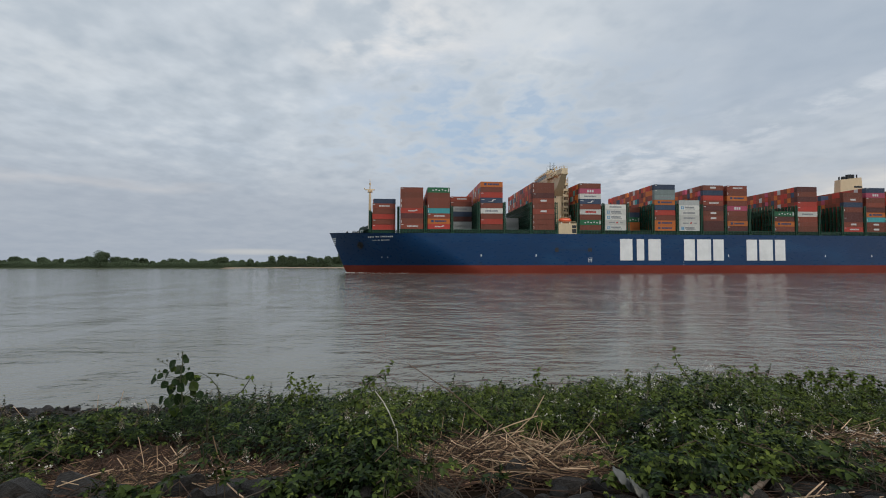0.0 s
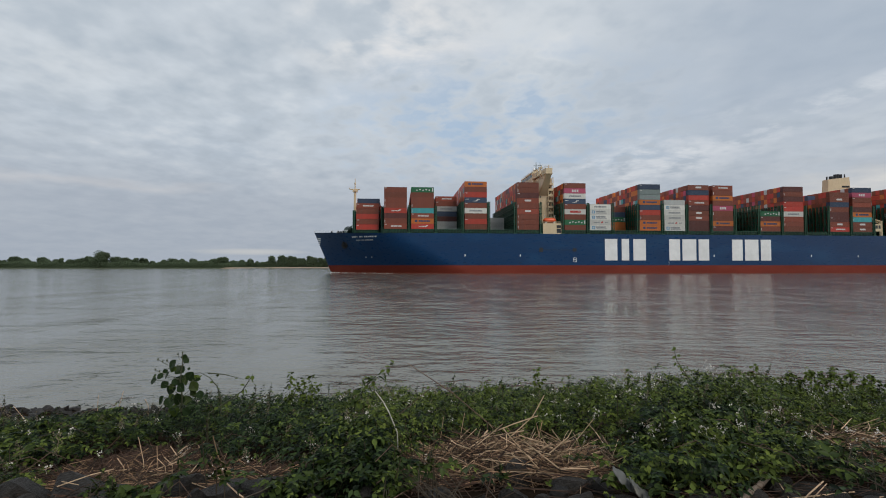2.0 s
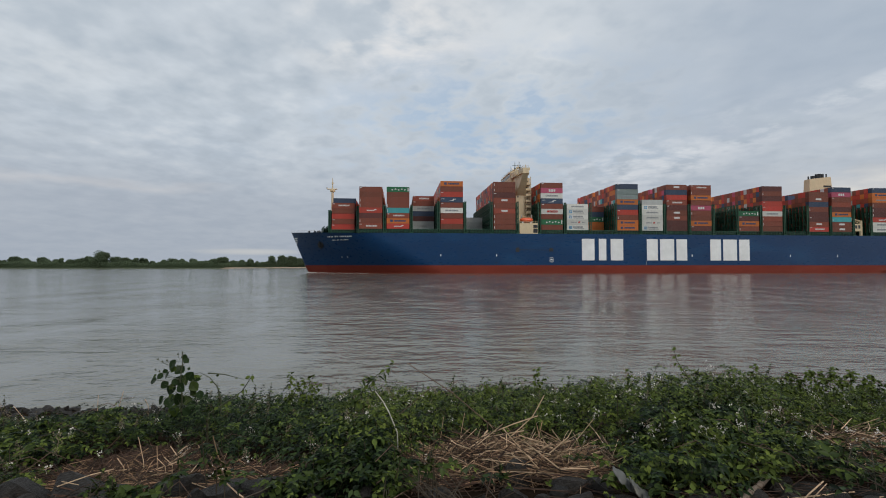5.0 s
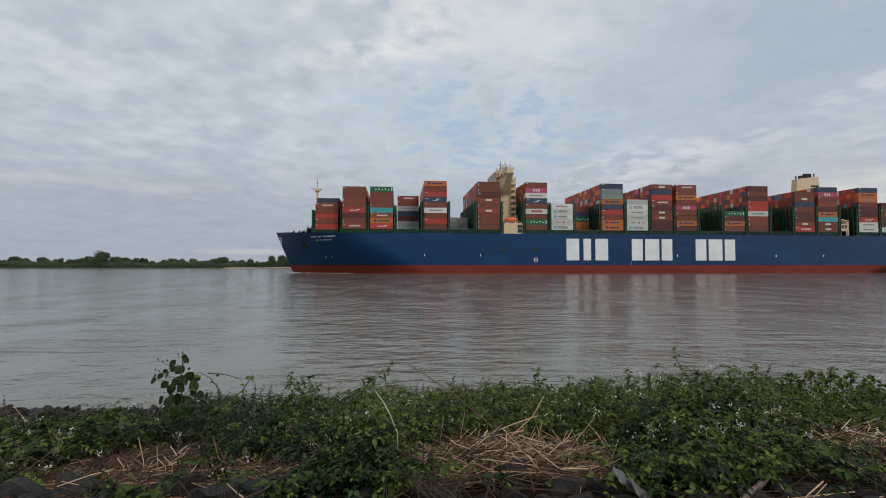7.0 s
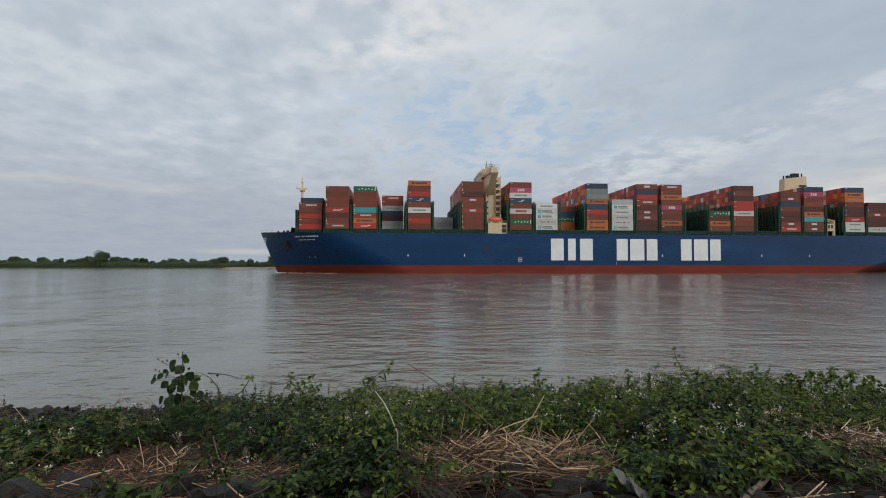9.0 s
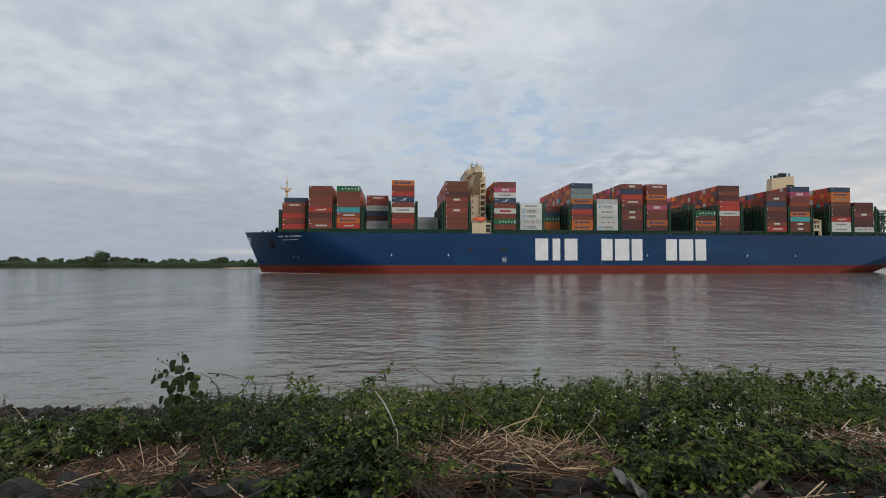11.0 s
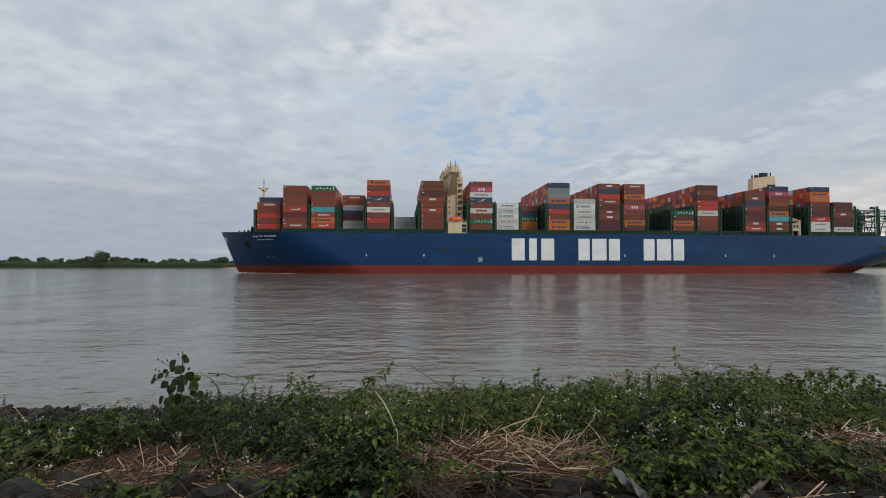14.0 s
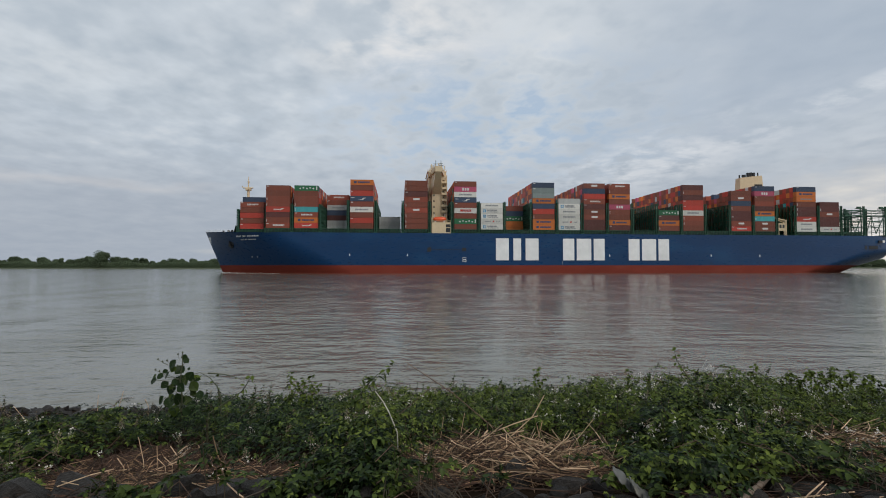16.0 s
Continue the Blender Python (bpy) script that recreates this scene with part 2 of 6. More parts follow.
# ---------------------------------------------------------------- mesh helpers
class Geo:
    """Collects corners and faces of one mesh."""

    def __init__(self):
        self.v, self.f = [], []

    def add(self, verts, faces):
        k = len(self.v)
        self.v += [tuple(p) for p in verts]
        self.f += [tuple(i + k for i in q) for q in faces]
        return self

    def box(self, x0, x1, y0, y1, z0, z1):
        return self.add([(x, y, z) for z in (z0, z1) for x, y in ((x0, y0), (x1, y0), (x1, y1), (x0, y1))],
                        [(3, 2, 1, 0), (4, 5, 6, 7), (0, 1, 5, 4), (1, 2, 6, 5), (2, 3, 7, 6), (3, 0, 4, 7)])

    def prism(self, outline, y0, y1):
        """An outline in x and z, pushed from y0 to y1."""
        k = len(outline)
        vs = [(x, y0, z) for x, z in outline] + [(x, y1, z) for x, z in outline]
        fs = [tuple(range(k)), tuple(range(2 * k - 1, k - 1, -1))] + [(i, i + k, (i + 1) % k + k, (i + 1) % k) for i in range(k)]
        return self.add(vs, fs)

    def beam(self, a, b, r, sides=4, r2=None):
        a, b = Vector(a), Vector(b)
        d = (b - a).normalized()
        u = d.orthogonal().normalized()
        w = d.cross(u)
        r2 = r if r2 is None else r2
        vs = []
        for p, q in ((a, r), (b, r2)):
            for i in range(sides):
                t = 2 * math.pi * (i + 0.5) / sides
                vs.append(p + (u * math.cos(t) + w * math.sin(t)) * q)
        fs = [(i, (i + 1) % sides, (i + 1) % sides + sides, i + sides) for i in range(sides)]
        return self.add(vs, fs + [tuple(range(sides - 1, -1, -1)), tuple(range(sides, 2 * sides))])

    def mesh(self, name, mat, smooth=False):
        me = bpy.data.meshes.new(name)
        me.from_pydata(self.v, [], self.f)
        me.update()
        if mat:
            me.materials.append(mat)
        if smooth:
            me.polygons.foreach_set("use_smooth", [True] * len(me.polygons))
        return me


def part(name, geo, mat, parent, label="", smooth=False):
    ob = new(name, geo.mesh(name, mat, smooth) if isinstance(geo, Geo) else geo)
    ob.parent = parent
    if label:
        tagged(ob, label)
    return ob


def thing(name, geo, mat, label, category, group="", kind="", smooth=False):
    ob = new(name, geo.mesh(name, mat, smooth) if isinstance(geo, Geo) else geo)
    return tagged(ob, label, category, group, kind)


MOVED = []        # things that go along with the ship, with their poses in its space
# ---------------------------------------------------------------- river, bank and far shore
water = thing("water", Geo().add([(-2600, 3, 0), (2600, 3, 0), (2600, 2600, 0), (-2600, 2600, 0)], [(0, 1, 2, 3)]), water_material(),
              "wide muddy grey-brown river with small wind ripples", "water", kind="structure")


def bank_z(x, y):
    """Height of the embankment: a crown by the tripod, then a slope of one in four into the river."""
    z = 3.2 - 0.267 * (y - 2.0) if y > 2.0 else 3.2 - 0.04 * (y - 2.0)
    if x > 0:
        z += 0.10 * min(1.0, x / 6.0) * max(0.0, 1 - abs(y - 6) / 8)
    return z + 0.05 * noise.noise((x * 0.7, y * 0.7, 3.3)) + 0.02 * noise.noise((x * 3, y * 3, 1.3))


SOIL = material("bank_soil", (0.022, 0.015, 0.010), 0.95, 0, 0.4, 3.0, 40.0, 0.02, 0.0, stain=(0.03, 0.03, 0.018), stain_amt=0.6, stain_scale=4)


def build_bank():
    g = Geo()
    xs = [-60 + 120 * (i / 150) for i in range(151)]
    ys = [-40, -20, -8, -4, -2] + [i * 0.25 for i in range(0, 72)]
    for y in ys:
        for x in xs:
            g.v.append((x, y, bank_z(x, y)))
    k = len(xs)
    g.f = [(j * k + i, j * k + i + 1, (j + 1) * k + i + 1, (j + 1) * k + i) for j in range(len(ys) - 1) for i in range(k - 1)]
    return thing("ground", g, SOIL, "dark earth slope of the river embankment under brambles", "ground", kind="structure", smooth=True)


build_bank()

# ---------------------------------------------------------------- the ship
ship = tagged(new("container_ship"), "blue-hulled ultra-large container ship with red waterline band, stacked with containers", "ship")
DECK_Z, KEEL = 21.7, -3.0


def bow_breadth(s, z):
    """Half breadth of the forebody: finer at the waterline, bluff and flared at the deck."""
    h = min(1.0, max(0.0, z) / 23.5)
    stem = 9.9 * (1 - h) - 0.9
    t = min(1.0, max(0.0, (s - stem) / (78 - 30 * h)))
    return HALF * (1 - (1 - t) ** (1.5 + 0.7 * h))


def hull_point(u, z, side):
    """A point of the shell: u from stem to stern, at height z."""
    top = DECK_Z + 1.8 * max(0.0, 1 - u / 0.10) ** 1.5
    zz = z if z <= 4.4 else 4.4 + (z - 4.4) * (top - 4.4) / (DECK_Z - 4.4)
    h = max(0.0, zz) / 23.5
    stem = 9.9 * (1 - h) - 0.9 if zz < 23.5 else -0.9
    if zz < 1.5:
        stem += 0.3 * (1.5 - zz)
    end = 402.5 if zz >= 8.6 else (384.5 if zz < 3.4 else 384.5 + 18.0 * (zz - 3.4) / 5.2)
    s = stem + u * (end - stem)
    b = bow_breadth(s, zz)
    if zz < 13:                      # the run of the hull narrows towards the stern, most at the waterline
        low = max(0.0, zz) / 13
        sa = 342 + 44 * low
        b = min(b, HALF * (1 - (0.42 * (1 - low) ** 1.3 + 0.10) * max(0.0, (s - sa) / (402.5 - sa)) ** 1.5 * (1.0 + 0.9 * (1 - low))))
    if zz < 0:
        aft = 5 - 2 * (max(0.0, zz) / 12)
        b = min(b, HALF * min(1.0, max(0.02, (end - s + 0.8) / aft)) ** 0.25)
    else:
        b = min(b, HALF - 2.2 * max(0.0, (s - 380) / 20) ** 2)
    return (s, side * max(b, 0.05), zz)


def shell(levels, us):
    g = Geo()
    for side in (-1, 1):
        k = len(g.v)
        g.v += [hull_point(u, z, side) for z in levels for u in us]
        m = len(us)
        for j in range(len(levels) - 1):
            for i in range(m - 1):
                q = (k + j * m + i, k + j * m + i + 1, k + (j + 1) * m + i + 1, k + (j + 1) * m + i)
                g.f.append(q if side < 0 else q[::-1])
    m, n_ = len(us), len(levels)
    half = m * n_
    for j in range(n_ - 1):          # stem bar and transom
        g.f.append((j * m, (j + 1) * m, half + (j + 1) * m, half + j * m))
        g.f.append(((j + 1) * m - 1, half + (j + 1) * m - 1, half + (j + 2) * m - 1, (j + 2) * m - 1))
    return g


US = [i / 400 for i in range(0, 90)] + [0.225 + i / 100 for i in range(0, 55)] + [0.775 + i * 0.225 / 40 for i in range(0, 41)]
part("upper_hull", shell([4.4, 5.2, 6.2, 7.4, 8.61, 10, 11.5, 13, 14.5, 16, 17.5, 19, 20.4, 21.7], US), BLUE, ship, "glossy deep blue shell plating", True)
part("lower_hull", shell([KEEL, -1, 0, 0.8, 1.6, 2.4, 3.4, 4.4], US), RED, ship, "red antifouling band along the waterline", True)


def deck_plate():
    g = Geo()
    top = [hull_point(u, DECK_Z, -1) for u in US]
    k = len(US)
    g.v = [(x, y + 0.05, z - 0.35) for x, y, z in top] + [(x, -y - 0.05, z - 0.35) for x, y, z in top]
    g.f = [(i, i + 1, k + i + 1, k + i) for i in range(k - 1)]
    return g


part("main_deck", deck_plate(), DECK, ship, "green-grey steel deck")


def mark(name, outline, label="", mat=WHITE, y=None, depth=0.12):
    yy = -HALF if y is None else y
    return part(name, Geo().prism(outline, yy - 0.06, yy + depth), mat, ship, label)


# company mark on the side: plain white blocks, 12 m high
LO, HI = 7.1, 19.1
for x0, x1, z0, z1 in ((162.9, 170.1, LO, HI), (179.4, 186.7, LO, HI), (172.6, 176.9, LO, HI),
                       (200.5, 206.9, LO, HI), (218.0, 224.3, LO, HI), (208.3, 216.6, LO, HI),
                       (238.2, 244.6, LO, HI), (255.7, 262.0, LO, HI), (246.0, 254.3, LO, HI)):
    mark("hull_mark_block", [(x0, z0), (x1, z0), (x1, z1), (x0, z1)], "large white painted block mark")
for s in (84.4, 114.9, 227.2, 287.0, 316.6):
    mark("tug_mark", [(s - 0.26, 9.2), (s + 0.26, 9.2), (s + 0.26, 10.0), (s + 0.1, 10.6), (s - 0.1, 10.6), (s - 0.26, 10.0)], "small white tug mark")
    mark("vent_slot", [(s - 0.8, 5.5), (s + 0.6, 5.5), (s + 0.6, 5.8), (s - 0.8, 5.8)], "", DARK)
# accommodation ladder recess, pilot mark and load line marks
mark("ladder_recess", [(127.0, 12.85), (146.0, 12.65), (146.0, 12.85), (127.0, 13.08)], "dark stowed gangway", DARK)
mark("recess_head", [(125.5, 11.7), (127.6, 11.7), (127.6, 14.0), (126.5, 14.2), (125.5, 13.6)], "", DARK)
mark("recess_foot", [(144.4, 12.0), (146.6, 12.0), (146.6, 13.8), (144.4, 13.8)], "", DARK)
for z0 in (6.2, 7.4):
    for a in ((144.6, z0, 146.6, z0 + 0.2), (144.6, z0, 144.8, z0 + 1.1), (146.4, z0, 146.6, z0 + 1.1), (144.6, z0 + 1.0, 146.6, z0 + 1.2)):
        mark("load_line_bar", [(a[0], a[1]), (a[2], a[1]), (a[2], a[3]), (a[0], a[3])])
mark("draught_line", [(200.2, 4.6), (200.26, 4.6), (200.26, 6.8), (200.2, 6.8)], "thin white draught scale")


def skin_patch(s0, s1, z0, z1, name, mat, label="", out=0.12):
    """A small plate that follows the flare of the bow."""
    g = Geo()
    for s, z in ((s0, z0), (s1, z0), (s1, z1), (s0, z1)):
        b = bow_breadth(s, z)
        g.v += [(s, -b - out, z), (s, -b + 0.4, z)]
    g.f = [(0, 2, 4, 6), (7, 5, 3, 1), (0, 1, 3, 2), (2, 3, 5, 4), (4, 5, 7, 6), (6, 7, 1, 0)]
    return part(name, g, mat, ship, label)


random.seed(4)
s = 23.0
while s < 36.0:                       # ship's name: bars in its place
    d = random.uniform(0.4, 0.9)
    skin_patch(s, s + d, 19.6, 20.3, "name_bar", WHITE, "white painted name bar")
    skin_patch(25.5 + (s - 23) * 0.68, 25.5 + (s - 23) * 0.68 + d * 0.6, 17.9, 18.4, "name_bar", WHITE)
    s += d + random.choice((0.3, 0.35, 1.1))
for s0 in (30.2, 33.4):
    skin_patch(s0, s0 + 0.55, 8.7, 9.2, "bow_thruster_mark", WHITE, "small white thruster mark")
for i in range(4):
    skin_patch(0.9 + i * 0.35, 3.2 - i * 0.2, 19.6 - i * 1.0, 20.3 - i * 1.0, "bulb_mark_bar", WHITE)


def anchor():
    """Stockless anchor housed against the flare, over a dark pocket."""
    def at(x, z, out):
        return (x, -bow_breadth(x, z) - out, z)

    pocket = Geo()
    ring = [(18.2 + 1.9 * math.cos(i * math.pi / 6), 15.6 + 1.9 * math.sin(i * math.pi / 6)) for i in range(12)]
    pocket.v = [at(x, z, 0.10) for x, z in ring] + [at(x, z, -0.3) for x, z in ring]
    pocket.f = [tuple(range(12))] + [(i, i + 12, (i + 1) % 12 + 12, (i + 1) % 12) for i in range(12)]
    part("anchor_pocket", pocket, DARK, ship, "dark round anchor pocket")
    a = Geo().beam(at(17.6, 17.6, 0.4), at(18.4, 14.4, 0.5), 0.35, 6)
    a.beam(at(16.7, 15.6, 0.5), at(18.4, 14.2, 0.5), 0.45, 6, 0.2).beam(at(18.4, 14.2, 0.5), at(20.0, 15.3, 0.5), 0.45, 6, 0.2)
    return part("anchor", a, DARK, ship, "black stockless bow anchor")


anchor()

# bays of the deck cargo
BAYS = {1: 25.4}
for _b in range(2, 8):
    BAYS[_b] = 40.75 + 14.55 * (_b - 2)
for _b in range(8, 21):
    BAYS[_b] = 140.25 + 14.55 * (_b - 8)
BAYS.update({22: 340.8, 23: 355.4, 24: 369.9})
BASE, TIER, ROWW = 24.0, 2.92, 2.5


def coaming(s0, s1, w0):
    """Hatch coaming and passage rail under one bay, dark green; the coaming's colour holds its shade."""
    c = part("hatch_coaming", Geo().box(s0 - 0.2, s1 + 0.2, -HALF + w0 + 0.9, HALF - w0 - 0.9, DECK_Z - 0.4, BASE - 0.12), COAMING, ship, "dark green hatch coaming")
    g = Geo()
    y = -HALF + w0 + 0.25
    n_ = 8
    for i in range(n_ + 1):
        x = s0 - 0.6 + (s1 - s0 + 1.2) * i / n_
        g.beam((x, y, DECK_Z - 0.2), (x, y, DECK_Z + 1.2), 0.10).beam((x + 0.5, y + 0.45, DECK_Z - 0.2), (x + 0.5, y + 0.45, BASE - 0.3), 0.22)
    for z in (DECK_Z + 0.6, DECK_Z + 1.2):
        g.beam((s0 - 1, y, z), (s1 + 1, y, z), 0.08)
    g.box(s0 - 1.0, s1 + 1.0, y + 0.3, y + 0.6, BASE - 0.38, BASE - 0.1)
    part("passage_rail", g, GREEN, c)


def lashing_bridge(s, height, w0=0.0, n_=24):
    """Posts across the beam, a walkway at each level, braces."""
    br = part("lashing_bridge", Geo().box(s - 0.85, s + 0.85, -HALF + w0 + 0.2, HALF - w0 - 0.2, DECK_Z - 0.3, DECK_Z + 0.5), GREEN, ship, "dark green steel lashing bridge")
    post = bpy.data.meshes.get("lashing_post_%d" % int(height * 10))
    if not post:
        post = Geo().box(-0.62, -0.28, -0.28, 0.28, 0, height).box(0.28, 0.62, -0.28, 0.28, 0, height).mesh("lashing_post_%d" % int(height * 10), GREEN)
    for i in range(n_ + 1):
        p = part("post", post, None, br)
        p.location = (s, -HALF + w0 + 0.6 + (2 * HALF - 2 * w0 - 1.2) * i / n_, DECK_Z + 0.5)
    k = 1
    while k * 2.92 < height + 0.5:
        z = DECK_Z + 0.5 + k * 2.92 - 0.9
        g = Geo().box(s - 0.7, s + 0.7, -HALF + w0 + 0.3, HALF - w0 - 0.3, z, z + 0.18)
        g.beam((s - 0.62, -HALF + w0 + 0.4, z + 1.1), (s - 0.62, HALF - w0 - 0.4, z + 1.1), 0.06).beam((s + 0.62, -HALF + w0 + 0.4, z + 1.1), (s + 0.62, HALF - w0 - 0.4, z + 1.1), 0.06)
        part("walkway", g, GREEN, br)
        k += 1
    for i in range(0, n_, 2):
        y0, y1 = (-HALF + w0 + 0.6 + (2 * HALF - 2 * w0 - 1.2) * j / n_ for j in (i, i + 1))
        mid_z = DECK_Z + 0.5 + height * 0.5
        part("brace", Geo().beam((s, y0, DECK_Z + 0.6), (s, y1, mid_z), 0.14).beam((s, y1, mid_z), (s, y0, DECK_Z + 0.4 + height), 0.14), GREEN, br)
    return br


def inset(b):
    return 6.5 if b == 1 else 0.0


for b, s0 in BAYS.items():
    coaming(s0, s0 + 12.19, inset(b))
for b in list(range(2, 8)) + list(range(9, 21)) + [23, 24]:
    lashing_bridge(BAYS[b] - 1.18, 17.0 if b > 4 else 14.5, 5.0 if b == 2 else 0.0)
lashing_bridge(BAYS[1] - 1.4, 12.5, 8.5)
lashing_bridge(BAYS[7] + 13.3, 17.0)
lashing_bridge(BAYS[8] - 1.18, 17.0)
lashing_bridge(BAYS[20] + 13.3, 17.0)
lashing_bridge(BAYS[22] - 1.18, 17.0)
for s in (383.2, 397.4):
    lashing_bridge(s, 17.0, 0.0, 5)
# ---------------------------------------------------------------- bridge house, funnel, masts
def rail_line(g, a, b, h=1.1, step=2.0):
    a, b = Vector(a), Vector(b)
    n_ = max(2, int((b - a).length / step))
    for i in range(n_ + 1):
        p = a.lerp(b, i / n_)
        g.beam(p, p + Vector((0, 0, h)), 0.06)
    for k in (0.55, 1.0):
        g.beam(a + Vector((0, 0, h * k)), b + Vector((0, 0, h * k)), 0.05)
    return g


HEXA = [(0, 1, 2, 3), (7, 6, 5, 4)] + [(i, 4 + i, 4 + (i + 1) % 4, (i + 1) % 4) for i in range(4)]


def deckhouse():
    y0 = -HALF
    house = part("deckhouse", Geo().box(127.2, 137.4, y0 + 18, HALF - 18, DECK_Z - 0.3, 55.0).box(128.8, 134.2, y0 + 12, y0 + 18, DECK_Z - 0.3, 54.9).box(128.8, 134.2, HALF - 18, HALF - 12, DECK_Z - 0.3, 54.9), CREAM, ship, "tall cream-painted bridge house")
    part("wheelhouse", Geo().box(127.0, 137.6, y0 + 18.6, HALF - 18.6, 55.0, 58.9).box(128.4, 137.0, y0 + 21, HALF - 21, 58.9, 60.6).box(126.7, 137.8, y0 + 18.4, HALF - 18.4, 58.7, 59.0), CREAM, house, "cream wheelhouse with a railed roof")
    part("roof_rail", rail_line(rail_line(Geo(), (127.0, y0 + 18.6, 59.0), (137.6, y0 + 18.6, 59.0)), (127.0, y0 + 18.6, 59.0), (127.0, HALF - 18.6, 59.0)), CREAM, house)
    for sgn in (-1, 1):
        tip, root = sgn * (HALF - 0.6), sgn * (HALF - 18.6)
        for name, z0, z1, grow in (("bridge_wing", 55.8, 58.4, 0.0), ("wing_deck", 55.3, 55.8, 0.25)):
            g = Geo()
            for z in (z0, z1):
                g.v += [(129.9 - grow, tip, z), (133.4 + grow, tip, z), (136.4 + grow, root, z), (127.4 - grow, root, z)]
            g.f = list(HEXA)
            part(name, g, CREAM, house)
        g = Geo()
        for out in (-1, 1):
            g.v += [(131.6 + out * 1.5, sgn * (HALF - 1.0), 55.3), (131.6 + out * 2.6, sgn * (HALF - 12.05), 55.3), (131.6 + out * 2.6, sgn * (HALF - 12.05), 44.5), (131.6 + out * 2.4, sgn * (HALF - 10.8), 45.6)]
        g.f = list(HEXA)
        part("wing_bracket", g, CREAM, house, "tapered cream bracket under the bridge wing")
    for sgn in (-1, 1):
        g = rail_line(Geo(), (130.0, sgn * (HALF - 0.7), 58.4), (133.3, sgn * (HALF - 0.7), 58.4))
        part("wing_rail", rail_line(g, (130.0, sgn * (HALF - 0.8), 58.4), (127.6, sgn * (HALF - 18), 58.4)), CREAM, house)
    for i in range(8):                 # wheelhouse windows, forward and at the near end
        y = -10.5 + i * 3.0
        part("window", Geo().box(126.92, 127.02, y - 1.2, y + 1.2, 56.4, 58.2), GLASS, house, "dark wheelhouse window")
    for x in (128.6, 130.8, 133.0, 135.2):
        part("window", Geo().box(x - 0.8, x + 0.8, y0 + 18.5, y0 + 18.62, 56.6, 58.2), GLASS, house, "dark wheelhouse window")
    # stair tower on the near end, aft of the bracket: landings with solid bulwarks between two posts
    tower = part("stair_tower", Geo().box(134.2, 137.3, y0 + 13.2, y0 + 18, DECK_Z - 0.3, 55.0).box(136.95, 137.3, y0 + 10.5, y0 + 10.9, 27.4, 55.3).box(134.2, 134.5, y0 + 10.5, y0 + 10.9, 27.4, 55.3), CREAM, house, "cream stair tower with open landings")
    for z in range(8):
        zz = 27.5 + z * 3.3
        lan = part("stair_landing", Geo().box(134.2, 137.3, y0 + 10.5, y0 + 13.2, zz, zz + 0.2).box(134.5, 136.95, y0 + 10.55, y0 + 10.65, zz + 0.2, zz + 1.25), CREAM, tower)
        part("stair_flight", Geo().beam((134.6, y0 + 11.6, zz + 0.2), (136.8, y0 + 11.6, zz + 3.4), 0.15), CREAM, lan)
        part("doorway", Geo().box(135.0, 136.2, y0 + 13.1, y0 + 13.22, zz + 0.3, zz + 2.4), DARK, tower)
    # side lights in the house end, brackets and lockers on the bridge wing
    for z in range(6):
        part("porthole", Geo().box(129.6, 130.3, y0 + 11.93, y0 + 12.02, 30.2 + z * 3.3, 31.2 + z * 3.3), GLASS, house)
    for x, y, w_, h_ in ((127.9, y0 + 3, 0.5, 1.5), (128.6, y0 + 9, 0.7, 2.0), (130.4, y0 + 16, 0.9, 1.3), (134.8, y0 + 15, 0.6, 2.3), (135.7, y0 + 8, 0.4, 1.6), (131.8, y0 + 2, 0.35, 1.9)):
        part("wing_locker", Geo().box(x - w_ / 2, x + w_ / 2, y - w_ / 2, y + w_ / 2, 58.4, 58.4 + h_), CREAM, house)
    for k in range(5):
        x = 127.7 + 0.25 * k
        y = y0 + 2.5 + 3.4 * k
        part("wing_support", Geo().beam((x - 0.3, y, 55.4), (x + 1.6 - 0.2 * k, y, 53.2), 0.12), CREAM, house)
        part("wing_housing", Geo().box(x - 0.9, x - 0.2, y - 0.4, y + 0.4, 55.2, 57.2), CREAM, house)
    lower = part("boat_deck_house", Geo().box(127.9, 138.2, y0 + 0.5, y0 + 12.5, DECK_Z - 0.3, 27.6).box(127.9, 136.8, y0 + 5, y0 + 12.5, 27.6, 30.6), CREAM, house, "cream boat deck house")
    part("deck_opening", Geo().box(135.6, 138.0, y0 + 0.42, y0 + 0.52, 22.3, 24.6).box(135.6, 138.0, y0 + 0.42, y0 + 0.52, 25.0, 26.6), DARK, lower)
    part("house_rail", rail_line(rail_line(Geo(), (128, y0 + 0.6, 27.6), (138.1, y0 + 0.6, 27.6), 1.1, 1.2), (128, y0 + 5.1, 30.6), (136.7, y0 + 5.1, 30.6), 1.1, 1.2), CREAM, lower)
    # radar masts, scanners and whip aerials on the wheelhouse roof
    mast = part("radar_mast", Geo().beam((132.2, -3, 60.6), (132.2, -3, 67.6), 0.34, 6, 0.16).beam((135.6, 0, 60.6), (135.6, 0, 68.2), 0.30, 6, 0.14).beam((131.2, -3, 60.6), (132.2, -3, 64.4), 0.16, 5).beam((136.6, 0, 60.6), (135.6, 0, 64.6), 0.16, 5), DECK, house, "twin grey radar masts with aerials")
    part("radar_scanner", Geo().box(130.4, 134.0, -3.4, -3.0, 63.1, 63.5), DARK, mast, "dark radar scanner bar")
    part("radar_scanner", Geo().box(134.2, 137.0, -0.5, -0.1, 64.6, 64.95), DARK, mast, "dark radar scanner bar")
